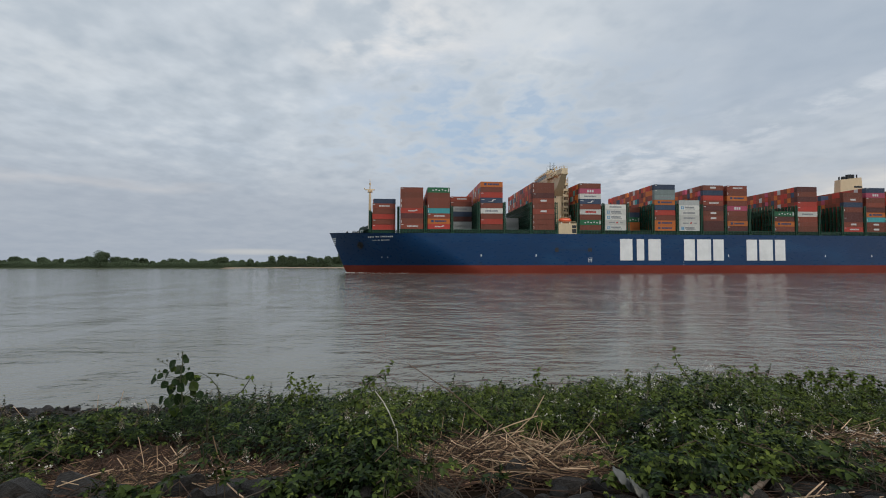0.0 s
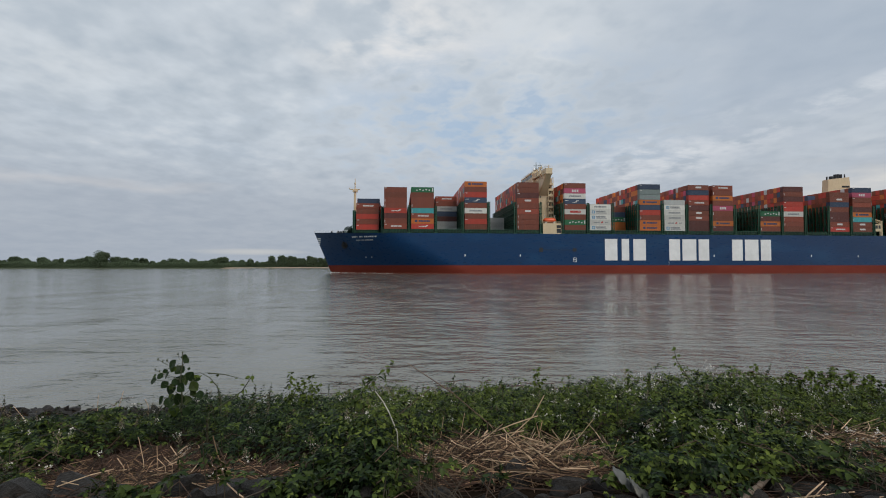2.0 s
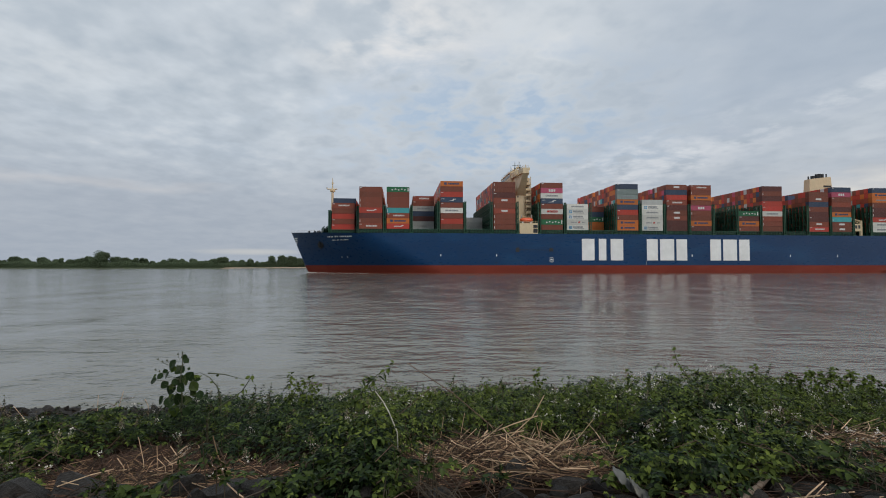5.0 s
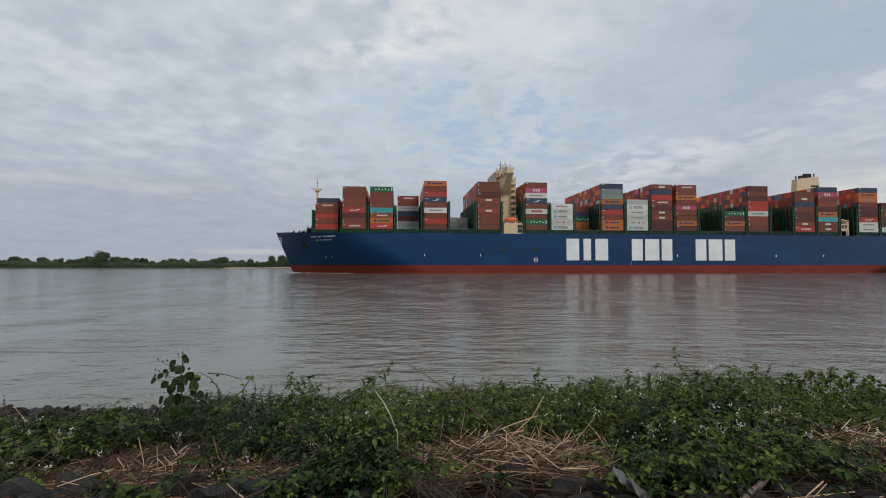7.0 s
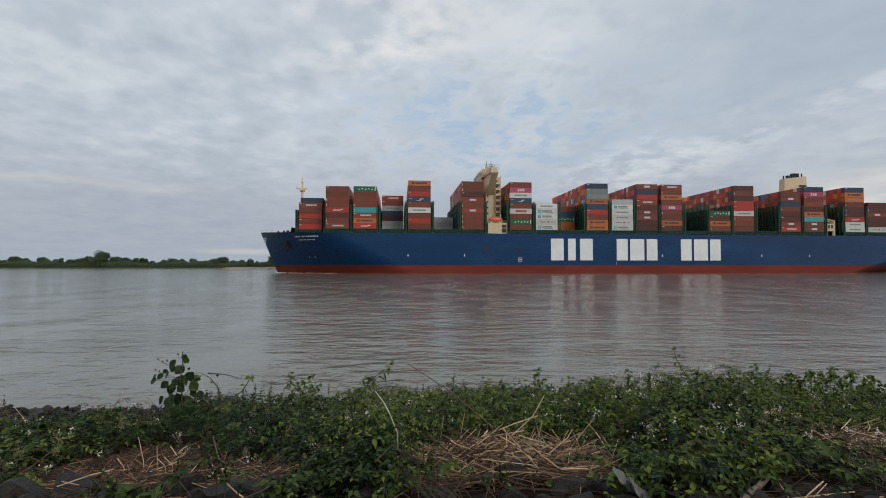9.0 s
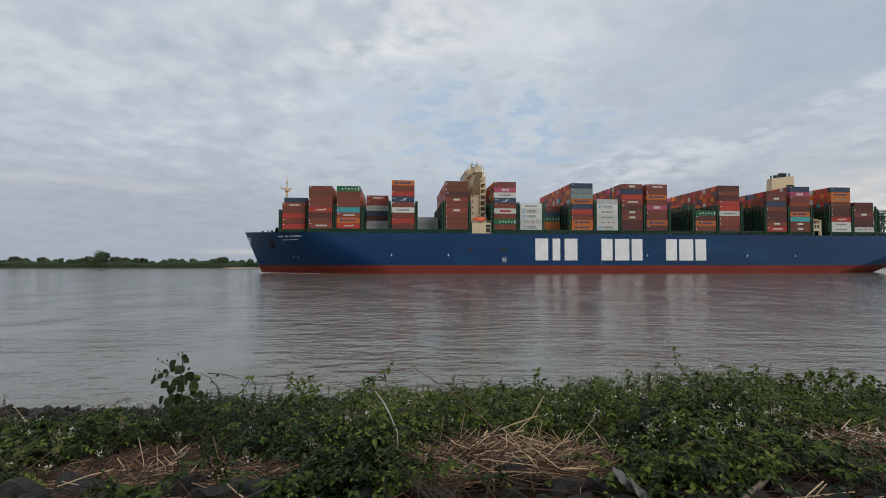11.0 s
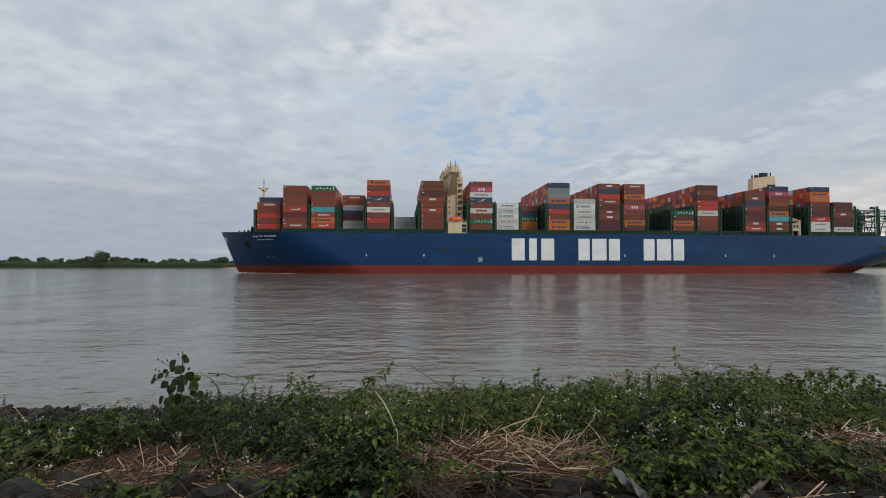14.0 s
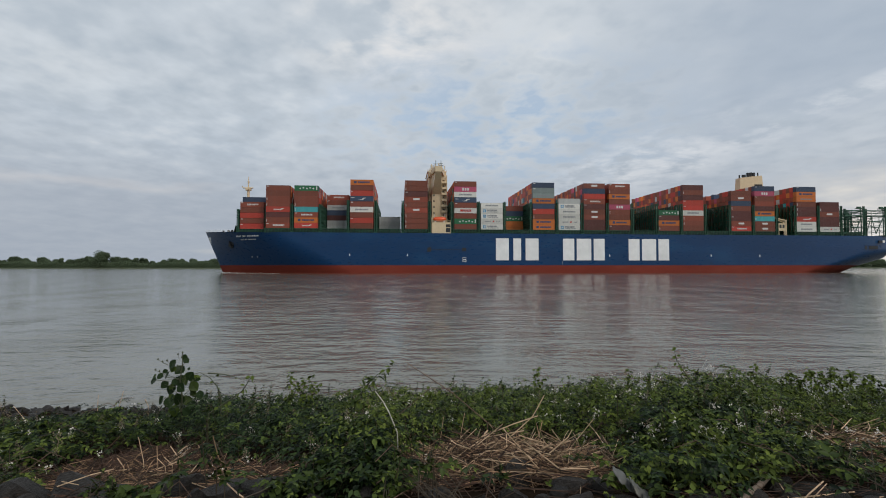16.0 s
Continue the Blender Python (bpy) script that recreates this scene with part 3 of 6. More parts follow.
    part("yardarm", Geo().beam((130.6, -3, 65.3), (133.8, -3, 65.3), 0.12).beam((134.4, 0, 66.2), (136.8, 0, 66.2), 0.12).box(131.4, 133.0, -3.5, -2.5, 62.5, 62.7).box(134.8, 136.4, -0.6, 0.6, 63.9, 64.1), DECK, mast)
    for x, y, h_ in ((128.8, -6, 3.2), (130.4, -9, 2.6), (134.2, -8.5, 3.6), (136.8, -6.5, 4.2)):
        part("whip_aerial", Geo().beam((x, y, 59.0), (x, y, 60.6 + h_), 0.09, 5, 0.05), DECK, mast)
    part("satellite_dome", Geo().beam((129.8, -7, 60.4), (129.8, -7, 61.6), 0.5, 8).beam((129.8, -7, 61.6), (129.8, -7, 62.9), 0.95, 10, 0.5), WHITE, house, "white satellite dome")
    part("roof_locker", Geo().box(130.6, 132.0, -8, -5.5, 60.6, 61.9).box(134.0, 135.4, -9, -7, 60.6, 61.6), CREAM, house)
    boat = part("lifeboat", lifeboat_geo(132.4, y0 + 2.9, 29.3), ORANGE_BOAT, ship, "orange enclosed lifeboat", True)
    for x in (129.6, 135.3):
        part("davit", Geo().beam((x, y0 + 4.6, 27.6), (x, y0 + 2.6, 32.4), 0.18).beam((x, y0 + 2.6, 32.4), (x, y0 + 2.6, 31.0), 0.1), WHITE, boat, "white davit arm")
    for x in (129.8, 134.4):
        part("cradle", Geo().box(x, x + 0.6, y0 + 2.0, y0 + 4.0, 27.6, 28.5), WHITE, boat)


def lifeboat_geo(sx, y, z):
    g = Geo()
    n_, m = 14, 12
    for i in range(n_ + 1):
        t = -1 + 2 * i / n_
        r = max(0.03, (1 - abs(t) ** 3.0)) ** 0.6
        for j in range(m):
            a = 2 * math.pi * j / m
            up = 1.55 if math.sin(a) > 0 else 1.05
            g.v.append((sx + t * 3.7, y + math.cos(a) * 1.4 * r, z + 0.25 * t * t + math.sin(a) * up * r))
    g.f = [(i * m + j, i * m + (j + 1) % m, (i + 1) * m + (j + 1) % m, (i + 1) * m + j) for i in range(n_) for j in range(m)]
    return g


def funnel():
    f = part("funnel", Geo().add([(328.6, 0, 48), (345.4, 0, 48), (345.4, 5, 48), (328.6, 5, 48), (329.4, 0.3, 60.8), (344.4, 0.3, 62.6), (344.4, 4.7, 62.6), (329.4, 4.7, 60.8)],
                                 [(0, 1, 5, 4), (1, 2, 6, 5), (2, 3, 7, 6), (3, 0, 4, 7), (4, 5, 6, 7), (3, 2, 1, 0)]), CREAM, ship, "broad cream funnel casing")
    part("engine_casing", Geo().box(328.2, 340.0, -4, 12, DECK_Z - 0.3, 48), CREAM, f)
    for x, w_, h_ in ((330.2, 0.45, 2.0), (333.2, 1.2, 1.9), (336.2, 1.0, 2.9), (337.8, 1.0, 2.9), (339.8, 1.1, 2.6), (343.0, 0.4, 2.4)):
        z = 60.8 + (x - 329.4) * 0.11
        part("exhaust_pipe", Geo().beam((x, 2.2, z - 0.2), (x, 2.2, z + h_), w_, 10), DARK, f, "sooty black exhaust pipe")
    for i in range(5):
        part("funnel_mark_bar", Geo().box(338.9 + i * 1.1, 339.8 + i * 1.1, -0.06, 0.3, 55.6, 56.7), DARK, f)
    # provision crane between the bays
    c = part("provision_crane", Geo().beam((336.2, -HALF + 4, DECK_Z), (336.2, -HALF + 4, 31.0), 0.8, 10), CREAM, ship, "cream deck crane")
    part("crane_cab", Geo().box(331.2, 335.4, -HALF + 3, -HALF + 5.5, 24.6, 29.0), CREAM, c)
    part("crane_jib", Geo().beam((336.2, -HALF + 4, 30.6), (328.9, -HALF + 4, 32.2), 0.5).beam((336.2, -HALF + 4, 29.0), (329.6, -HALF + 4, 31.6), 0.22), CREAM, c)
    part("crane_leg", Geo().beam((331.5, -HALF + 3.2, DECK_Z), (331.5, -HALF + 3.2, 24.6), 0.3).beam((334.8, -HALF + 3.2, DECK_Z), (334.8, -HALF + 3.2, 24.6), 0.3), CREAM, c)
    for k in range(2):
        part("cab_window", Geo().box(331.7 + k * 1.9, 333.0 + k * 1.9, -HALF + 2.92, -HALF + 3.02, 26.2, 28.2), GLASS, c)


def foremast():
    m = part("foremast", Geo().beam((22.6, 0, 22.8), (22.6, 0, 48.5), 0.95, 10, 0.7).beam((22.6, 0, 48.5), (22.6, 0, 56.2), 0.42, 8, 0.16), CREAM, ship, "cream foremast with crosstree")
    part("crosstree", Geo().beam((19.6, 0, 49.6), (25.4, 0, 49.6), 0.34).beam((19.6, 0, 49.6), (19.2, 0, 50.6), 0.3).beam((22.6, -2, 48.6), (22.6, 2, 48.6), 0.5).box(21.2, 24.1, -1, 1, 48.0, 49.4), CREAM, m)
    part("mast_light", Geo().beam((22.6, 0, 52.6), (22.6, 0, 53.6), 0.55, 8), CREAM, m)
    part("mast_foot", Geo().box(20.4, 24.8, -3, 3, 22.2, 26), GREEN, m)
    # breakwater and forecastle gear
    g = Geo()
    for s_, h_ in ((19.4, 4.6), (21.6, 5.0)):
        k = len(g.v)
        g.v += [(s_, -15, 22.0), (s_ - 4, 0, 22.0), (s_, 15, 22.0), (s_ + 1.2, -15, 22 + h_), (s_ - 2.8, 0, 22 + h_), (s_ + 1.2, 15, 22 + h_)]
        g.f += [(k, k + 1, k + 4, k + 3), (k + 1, k + 2, k + 5, k + 4), (k + 3, k + 4, k + 1, k), (k + 4, k + 5, k + 2, k + 1)]
    part("breakwater", g, GREEN, ship, "dark green breakwater")
    g = Geo()
    for s_, y in ((13.5, -5), (14.5, -2), (15.5, 3), (9.5, -1.6), (16.5, -8)):
        g.beam((s_, y, 22.6), (s_, y, 24.4), 0.55, 8).beam((s_ - 0.8, y, 23.2), (s_ + 0.8, y, 23.2), 0.5, 8)
    part("mooring_gear", g, DARK, ship, "dark winches on the forecastle")
    g = Geo()
    pts = [hull_point(u / 400, DECK_Z, -1) for u in range(0, 22)]
    for a, b in zip(pts[::1], pts[1::1]):
        g.beam(a, (a[0], a[1], a[2] + 1.2), 0.06).beam((a[0], a[1], a[2] + 1.15), (b[0], b[1], b[2] + 1.15), 0.05)
    part("forecastle_rail", g, WHITE, ship, "thin pale forecastle rail")


def stern_gear():
    """Empty cell guides and lattice at the stern, mooring openings in the shell."""
    y0 = -HALF
    for s0, s1 in ((371.0, 382.0), (384.6, 396.4)):
        g = Geo()
        for y in (y0 + 0.8, -10, 10, HALF - 0.8):
            g.beam((s0, y, 33.5), (s1, y, 33.5), 0.42).beam((s0, y, 36.6), (s1, y, 36.6), 0.35)
            g.beam((s0 + 0.4, y, 23), (s0 + 3.6, y, 33.4), 0.25).beam((s0 + 6.4, y, 23), (s0 + 3.6, y, 33.4), 0.25)
            g.beam((s0 + 6.4, y, 23), (s1, y, 33.4), 0.3).beam((s0, y, 30.2), (s1, y, 30.2), 0.25)
            g.beam((s0, y, 27.0), (s1, y, 27.0), 0.2).beam((s0 + 3.6, y, DECK_Z), (s0 + 3.6, y, 36.6), 0.2).beam((s1 - 0.4, y, DECK_Z), (s1 - 0.4, y, 38.2), 0.4)
            g.beam((s0 + 8.6, y, DECK_Z), (s0 + 8.6, y, 33.5), 0.18).beam((s0, y, 35.0), (s1, y, 35.0), 0.15)
        for y in (y0 + 0.8, HALF - 0.8):
            g.box(s1 - 3.0, s1 + 0.4, y - 0.6, y + 1.2, 37.6, 38.0).box(s1 - 2.4, s1 - 0.4, y - 0.3, y + 0.8, 38.0, 39.0)
        for z in (27.0, 33.5, 36.6):
            g.beam((s0 + 0.2, y0 + 0.8, z), (s0 + 0.2, HALF - 0.8, z), 0.22)
        tagged(part("stern_lattice", g, GREEN, ship, "open dark green steel lattice"), kind="stuff")
        for k in range(5):
            x = s0 + 1.4 + k * 2.1
            part("lattice_post", Geo().beam((x, -18 + k * 9, DECK_Z), (x, -18 + k * 9, 36.5), 0.28), GREEN, ship)
    for x0, x1, z0, z1 in ((382.6, 384.2, 13.7, 15.9), (385.4, 391.0, 13.9, 15.9), (392.0, 394.4, 17.6, 19.0)):
        g = Geo().box(x0, x1, y0 - 0.02, y0 + 0.5, z0, z1)
        o = part("mooring_opening", g, DARK, ship, "dark mooring opening in the shell")
        part("opening_frame", Geo().box(x0 - 0.15, x1 + 0.15, y0 - 0.1, y0 + 0.2, z1, z1 + 0.18).box(x0 - 0.15, x1 + 0.15, y0 - 0.1, y0 + 0.2, z0 - 0.18, z0), BLUE, o)
    part("stern_fitting", Geo().box(394.2, 395.6, y0 - 0.1, y0 + 0.3, 17.7, 19.1), WHITE, ship)


deckhouse()
funnel()
foremast()
stern_gear()


# ---------------------------------------------------------------- containers
CL, CW, CH = 12.19, 2.44, 2.83


def container_meshes(key):
    mat = BOX_MATS[key]
    fr = Geo()
    for x in (0, CL - 0.18):
        for y in (0, CW - 0.18):
            fr.box(x, x + 0.18, y, y + 0.18, 0, CH)
    for z, h in ((0, 0.16), (CH - 0.12, 0.12)):
        for y in (0, CW - 0.12):
            fr.box(0.18, CL - 0.18, y, y + 0.12, z, z + h)
        for x in (0, CL - 0.12):
            fr.box(x, x + 0.12, 0.18, CW - 0.18, z, z + h)
    side = Geo()
    n_ = 44
    w = (CL - 0.36) / n_
    prof = []
    for i in range(n_):
        x = 0.18 + i * w
        prof += [(x, 0.035), (x + w * 0.3, 0.035), (x + w * 0.5, 0.07), (x + w * 0.8, 0.07)]
    prof.append((CL - 0.18, 0.035))
    for x, y in prof:
        side.v += [(x, y, 0.16), (x, y, CH - 0.12)]
    side.f = [(2 * i, 2 * i + 2, 2 * i + 3, 2 * i + 1) for i in range(len(prof) - 1)]
    back = Geo()
    back.v = [(x, CW - y, z) for x, y, z in side.v]
    back.f = [q[::-1] for q in side.f]
    front = Geo().box(0.03, 0.07, 0.18, CW - 0.18, 0.16, CH - 0.12)
    door = Geo().box(CL - 0.07, CL - 0.03, 0.18, CW / 2 - 0.01, 0.16, CH - 0.12).box(CL - 0.07, CL - 0.03, CW / 2 + 0.01, CW - 0.18, 0.16, CH - 0.12)
    for y in (0.45, 0.95, 1.49, 1.99):
        door.beam((CL - 0.02, y, 0.2), (CL - 0.02, y, CH - 0.16), 0.025, 6)
    roof = Geo().box(0.1, CL - 0.1, 0.1, CW - 0.1, CH - 0.05, CH - 0.02)
    return [("frame", fr.mesh("container_frame", mat)), ("side_panel", side.mesh("container_side", mat)), ("side_panel", back.mesh("container_back", mat)),
            ("front_panel", front.mesh("container_front", mat)), ("door_end", door.mesh("container_door", mat)), ("roof_panel", roof.mesh("container_roof", mat))]


BOX_MESHES = {}


def bar_panel(x0, x1, z0, z1):
    return Geo().box(x0, x1, -0.012, 0.06, z0, z1)


PALE = material("marking_white", (0.58, 0.57, 0.55), 0.6, 0, 0.05, 1.0, 6.0)
INK = material("marking_dark_blue", (0.03, 0.05, 0.12), 0.6, 0, 0.1, 1.0, 6.0)
SKYB = material("marking_sky_blue", (0.10, 0.30, 0.48), 0.6, 0, 0.1, 1.0, 6.0)
GREYM = material("marking_grey", (0.22, 0.23, 0.24), 0.6, 0, 0.1, 1.0, 6.0)
REDM = material("marking_red", (0.45, 0.03, 0.02), 0.6, 0, 0.1, 1.0, 6.0)


def lettering(x0, x1, z0, z1, gaps):
    """A row of unreadable letters as short bars."""
    g, x = Geo(), x0
    while x < x1 - 0.2:
        d = min(random.uniform(0.35, 0.75) * (z1 - z0) * 1.2, x1 - x)
        g.add(*_slab(x, x + d, z0, z1))
        x += d + gaps
    return g


def _slab(x0, x1, z0, z1):
    b = Geo().box(x0, x1, -0.012, 0.06, z0, z1)
    return b.v, b.f


def make_marks():
    random.seed(11)
    out = {}
    corner = bar_panel(0.3, 1.5, 2.15, 2.45)
    out["c"] = [(corner.mesh("number_bar", PALE))]
    out["T"] = [lettering(3.6, 9.4, 1.05, 1.85, 0.16).mesh("marking_bar", PALE), corner.mesh("number_bar", PALE)]
    out["S"] = [lettering(4.0, 7.4, 1.0, 1.6, 0.1).mesh("marking_bar", PALE), Geo().prism([(7.2, 0.9), (9.2, 1.7), (8.6, 2.1), (7.4, 1.6)], -0.012, 0.06).mesh("marking_patch", PALE)]
    out["L"] = [Geo().prism([(4.6, 1.0), (7.8, 1.0), (7.8, 2.0), (4.6, 2.0), (4.2, 1.5)], -0.012, 0.06).mesh("marking_patch", PALE)]
    out["N"] = [Geo().prism([(4.0, 0.7), (6.2, 1.1), (6.8, 1.9), (8.3, 1.9), (8.3, 1.6), (7.2, 1.5), (7.0, 0.8), (5.6, 0.7)], -0.012, 0.06).mesh("marking_patch", PALE), bar_panel(0.4, 2.2, 1.7, 1.95).mesh("number_bar", PALE)]
    out["O"] = [bar_panel(4.3, 5.3, 0.7, 2.1).mesh("marking_patch", PALE), bar_panel(5.7, 6.6, 0.7, 2.1).mesh("marking_patch", PALE), bar_panel(7.0, 8.0, 0.7, 2.1).mesh("marking_patch", PALE)]
    out["H"] = [bar_panel(1.9, 3.3, 0.85, 2.1).mesh("marking_patch", INK), lettering(4.0, 10.4, 1.0, 1.9, 0.12).mesh("marking_bar", INK)]
    out["D"] = [_dots().mesh("marking_dot", PALE), bar_panel(11.2, 11.8, 0.5, 2.4).mesh("number_bar", PALE)]
    out["M"] = [bar_panel(1.2, 2.9, 0.6, 2.2).mesh("marking_patch", SKYB), bar_panel(1.55, 2.55, 0.95, 1.85).mesh("marking_patch", PALE), lettering(3.6, 9.0, 1.2, 2.1, 0.14).mesh("marking_bar", GREYM), lettering(3.8, 9.6, 0.6, 0.95, 0.1).mesh("marking_bar", GREYM)]
    out["G"] = [lettering(2.6, 9.6, 1.0, 1.8, 0.14).mesh("marking_bar", GREYM)]
    out["R"] = [lettering(2.2, 5.6, 1.1, 1.7, 0.14).mesh("marking_bar", GREYM), Geo().prism([(6.4, 0.9), (7.4, 1.1), (7.4, 2.0), (6.6, 1.8)], -0.012, 0.06).mesh("marking_patch", REDM), lettering(8.6, 10.6, 1.1, 1.7, 0.3).mesh("marking_bar", GREYM)]
    out["K"] = [bar_panel(3.2, 9.2, 0.9, 2.0).mesh("marking_patch", REDM), lettering(4.6, 9.0, 1.15, 1.75, 0.12).mesh("marking_bar", PALE)]
    out["E"] = [bar_panel(0.35, 0.6, 0.5, 1.9).mesh("number_bar", PALE)]
    return out


def _dots():
    g = Geo()
    for i, x in enumerate((3.0, 4.7, 6.4, 8.1, 9.8)):
        z = 1.2 + 0.35 * (i % 2)
        g.prism([(x - 0.55, z), (x, z - 0.45), (x + 0.55, z), (x, z + 0.45)], -0.012, 0.06)
    return g


MARKS = make_marks()

# near column of each bay, from the top down: colour and marking
STACKS = {
    1: ("sT b. r. bc rc", 0), 2: ("bc b. bE bE rS d. bE sT", 0), 3: ("gD b. b. bE tE sT oH rS", 0), 4: ("sT bc yG n. d. y. y.", 7),
    5: ("oH b. rc nN bc wG b. rc b.", 0), 6: ("y. y. y.", 9), 7: ("bE bE dc sL bE sL bE bE bE", 0), 8: ("bc pO wG nN bc wK b. gD b.", 0),
    9: ("wG wM wM wR wM", 0), 10: ("b. n. gD o. o.", 5), 11: ("nc ec eG oH n. rc bE oH oH", 0), 12: ("y. wM wG wG wR wM", 0),
    13: ("bL n. r. sT dc bL bL d. d.", 0), 14: ("sT bE oH b. pO bE b. oH dc", 0), 16: ("gD dc oH bE", 0), 17: ("d. bE d. rc rc wG sE bE b.", 0),
    19: ("b. bL n. bE d. dc sL rT", 0), 20: ("nc pO bc s. d. oH tE bL bL", 0), 22: ("nc oH oG bE dE dE rS wG wG", 0), 23: ("d. dE bL d. d. wR", 0)}
ROWS_UP = {1: 6}
LOW = {2: 0.962, 3: 0.968}          # share of the usual box height
CARGO_ROWS = Geo()


def row_y(r):
    return -HALF + 0.75 + ROWW * r


def load_cargo():
    random.seed(21)
    for b, (text, first) in STACKS.items():
        tiers = text.split()[::-1]
        if b == 1:
            first = 3
        for k, code in enumerate(tiers):
            key, mk = code[0], code[1]
            if key not in BOX_MESHES:
                BOX_MESHES[key] = container_meshes(key)
            words = "%s corrugated steel container%s stacked on deck" % (BOX_WORDS[key], "" if mk == "." else " with painted markings")
            c = tagged(new("shipping_container"), words, "container", "deck containers")
            jig = random.uniform(-0.04, 0.04)
            MOVED.append((c, pose(BAYS[b] + jig, row_y(first) + random.uniform(-0.02, 0.02), BASE + k * TIER * LOW.get(b, 1.0)) @ Matrix.Diagonal((1, 1, LOW.get(b, 1.0), 1))))
            for name, me in BOX_MESHES[key]:
                part(name, me, None, c)
            for me in MARKS.get(mk, []):
                part(me.name.split(".")[0], me, None, c)
        if b == 1:
            c = tagged(new("shipping_container"), "navy blue corrugated steel container on top of the foremost stack", "container", "deck containers")
            MOVED.append((c, pose(BAYS[b] + 0.4, row_y(first + 1), BASE + 5 * TIER)))
            if "n" not in BOX_MESHES:
                BOX_MESHES["n"] = container_meshes("n")
            for name, me in BOX_MESHES["n"]:
                part(name, me, None, c)
        last = 24 - first if b in (1, 2) else 24
        for r in range(first + 1, last):
            n_ = ROWS_UP.get(b, len(tiers))
            if b in (11, 13, 22) and r > 5 and (r * 7 + b) % 5 == 0:
                n_ -= 1
            if b in (5, 7, 17) and r > 16:
                n_ -= (r * 5 + b) % 2
            if b == 19 and r > 2:
                n_ -= 1 if r % 3 else 0
            if b == 1 and r == first + 1:
                n_ = 5
            for k in range(n_):
                x = BAYS[b] + random.uniform(-0.06, 0.06)
                y = row_y(r)
                f_ = LOW.get(b, 1.0)
                CARGO_ROWS.box(x, x + CL, y, y + CW, BASE + k * TIER * f_, BASE + (k * TIER + CH) * f_)
    for r in range(17, 22):
        for k in range(2):
            CARGO_ROWS.box(BAYS[15], BAYS[15] + 6.06, row_y(r), row_y(r) + CW, BASE + k * TIER, BASE + k * TIER + CH)
    rows = thing("container_rows", CARGO_ROWS, MIXED, "many-coloured inner rows of stacked shipping containers on the ship's deck", "containers", kind="stuff")
    MOVED.append((rows, pose(0, 0, 0)))


load_cargo()


def bow_wave():
    """Low foam ridge at the stem and a broken line along the waterline."""
    random.seed(5)
    g = Geo()
    for i in range(46):
        s_ = 8.2 + i * 0.8 + random.uniform(0, 0.4)
        h = 0.45 * math.exp(-i / 9) + random.uniform(0.04, 0.12)
        b = hull_point(max(0.0, (s_ - 9) / 360), 0.3, -1)[1] - 0.25 - 0.02 * i
        l_ = random.uniform(0.5, 1.3)
        g.add([(s_, b, -0.05), (s_ + l_, b - 0.2, -0.05), (s_ + l_, b + 0.6, -0.05), (s_, b + 0.6, -0.05), (s_ + l_ * 0.3, b + 0.15, h), (s_ + l_ * 0.7, b + 0.2, h * 0.8)],
              [(0, 1, 5, 4), (1, 2, 5), (2, 3, 4, 5), (3, 0, 4)])
    w = thing("bow_wave", g, FOAM, "thin pale foam along the ship's stem", "wave", kind="stuff")
    MOVED.append((w, pose(0, 0, 0)))


bow_wave()
# ---------------------------------------------------------------- far shore
BARK = material("tree_bark", (0.06, 0.045, 0.032), 0.9, 0, 0.3, 2.0, 30.0, 0.01)


def leaf_material(name, a, b, c, rough=0.5, fine=0.5, through_=0.09, sheen=0.09):
    """Leaf green that changes from leaf to leaf, with some light passing through."""
    m = bpy.data.materials.new(name)
    m.use_nodes = True
    nt = m.node_tree
    n, l = nt.nodes, nt.links
    p = n["Principled BSDF"]
    p.inputs["Roughness"].default_value, p.inputs["Specular IOR Level"].default_value = rough, sheen
    r = n.new("ShaderNodeValToRGB")
    e = r.color_ramp.elements
    e.new(0.5)
    for i, (q, col) in enumerate(((0.0, a), (0.5, b), (1.0, c))):
        e[i].position, e[i].color = q, (*col, 1)
    l.new(n.new("ShaderNodeNewGeometry").outputs["Random Per Island"], r.inputs[0])
    t = n.new("ShaderNodeTexNoise")
    t.inputs["Scale"].default_value = 60.0
    co = n.new("ShaderNodeTexCoord")
    l.new(co.outputs["Object"], t.inputs[0])
    x = n.new("ShaderNodeMix")
    x.data_type, x.blend_type = "RGBA", "MULTIPLY"
    x.inputs[0].default_value = fine
    l.new(r.outputs[0], x.inputs[6])
    l.new(t.outputs["Fac"], x.inputs[7])
    l.new(x.outputs[2], p.inputs["Base Color"])
    tr = n.new("ShaderNodeBsdfTranslucent")
    l.new(x.outputs[2], tr.inputs[0])
    ms = n.new("ShaderNodeMixShader")
    ms.inputs[0].default_value = through_
    l.new(p.outputs[0], ms.inputs[1])
    l.new(tr.outputs[0], ms.inputs[2])
    l.new(ms.outputs[0], n["Material Output"].inputs[0])
    return m


# haze over the river put into the colour: a paler leaf green
FAR_LEAF = leaf_material("far_tree_foliage", (0.125, 0.165, 0.098), (0.145, 0.190, 0.112), (0.170, 0.216, 0.128), 0.8, 0.2, 0.4, 0.05)


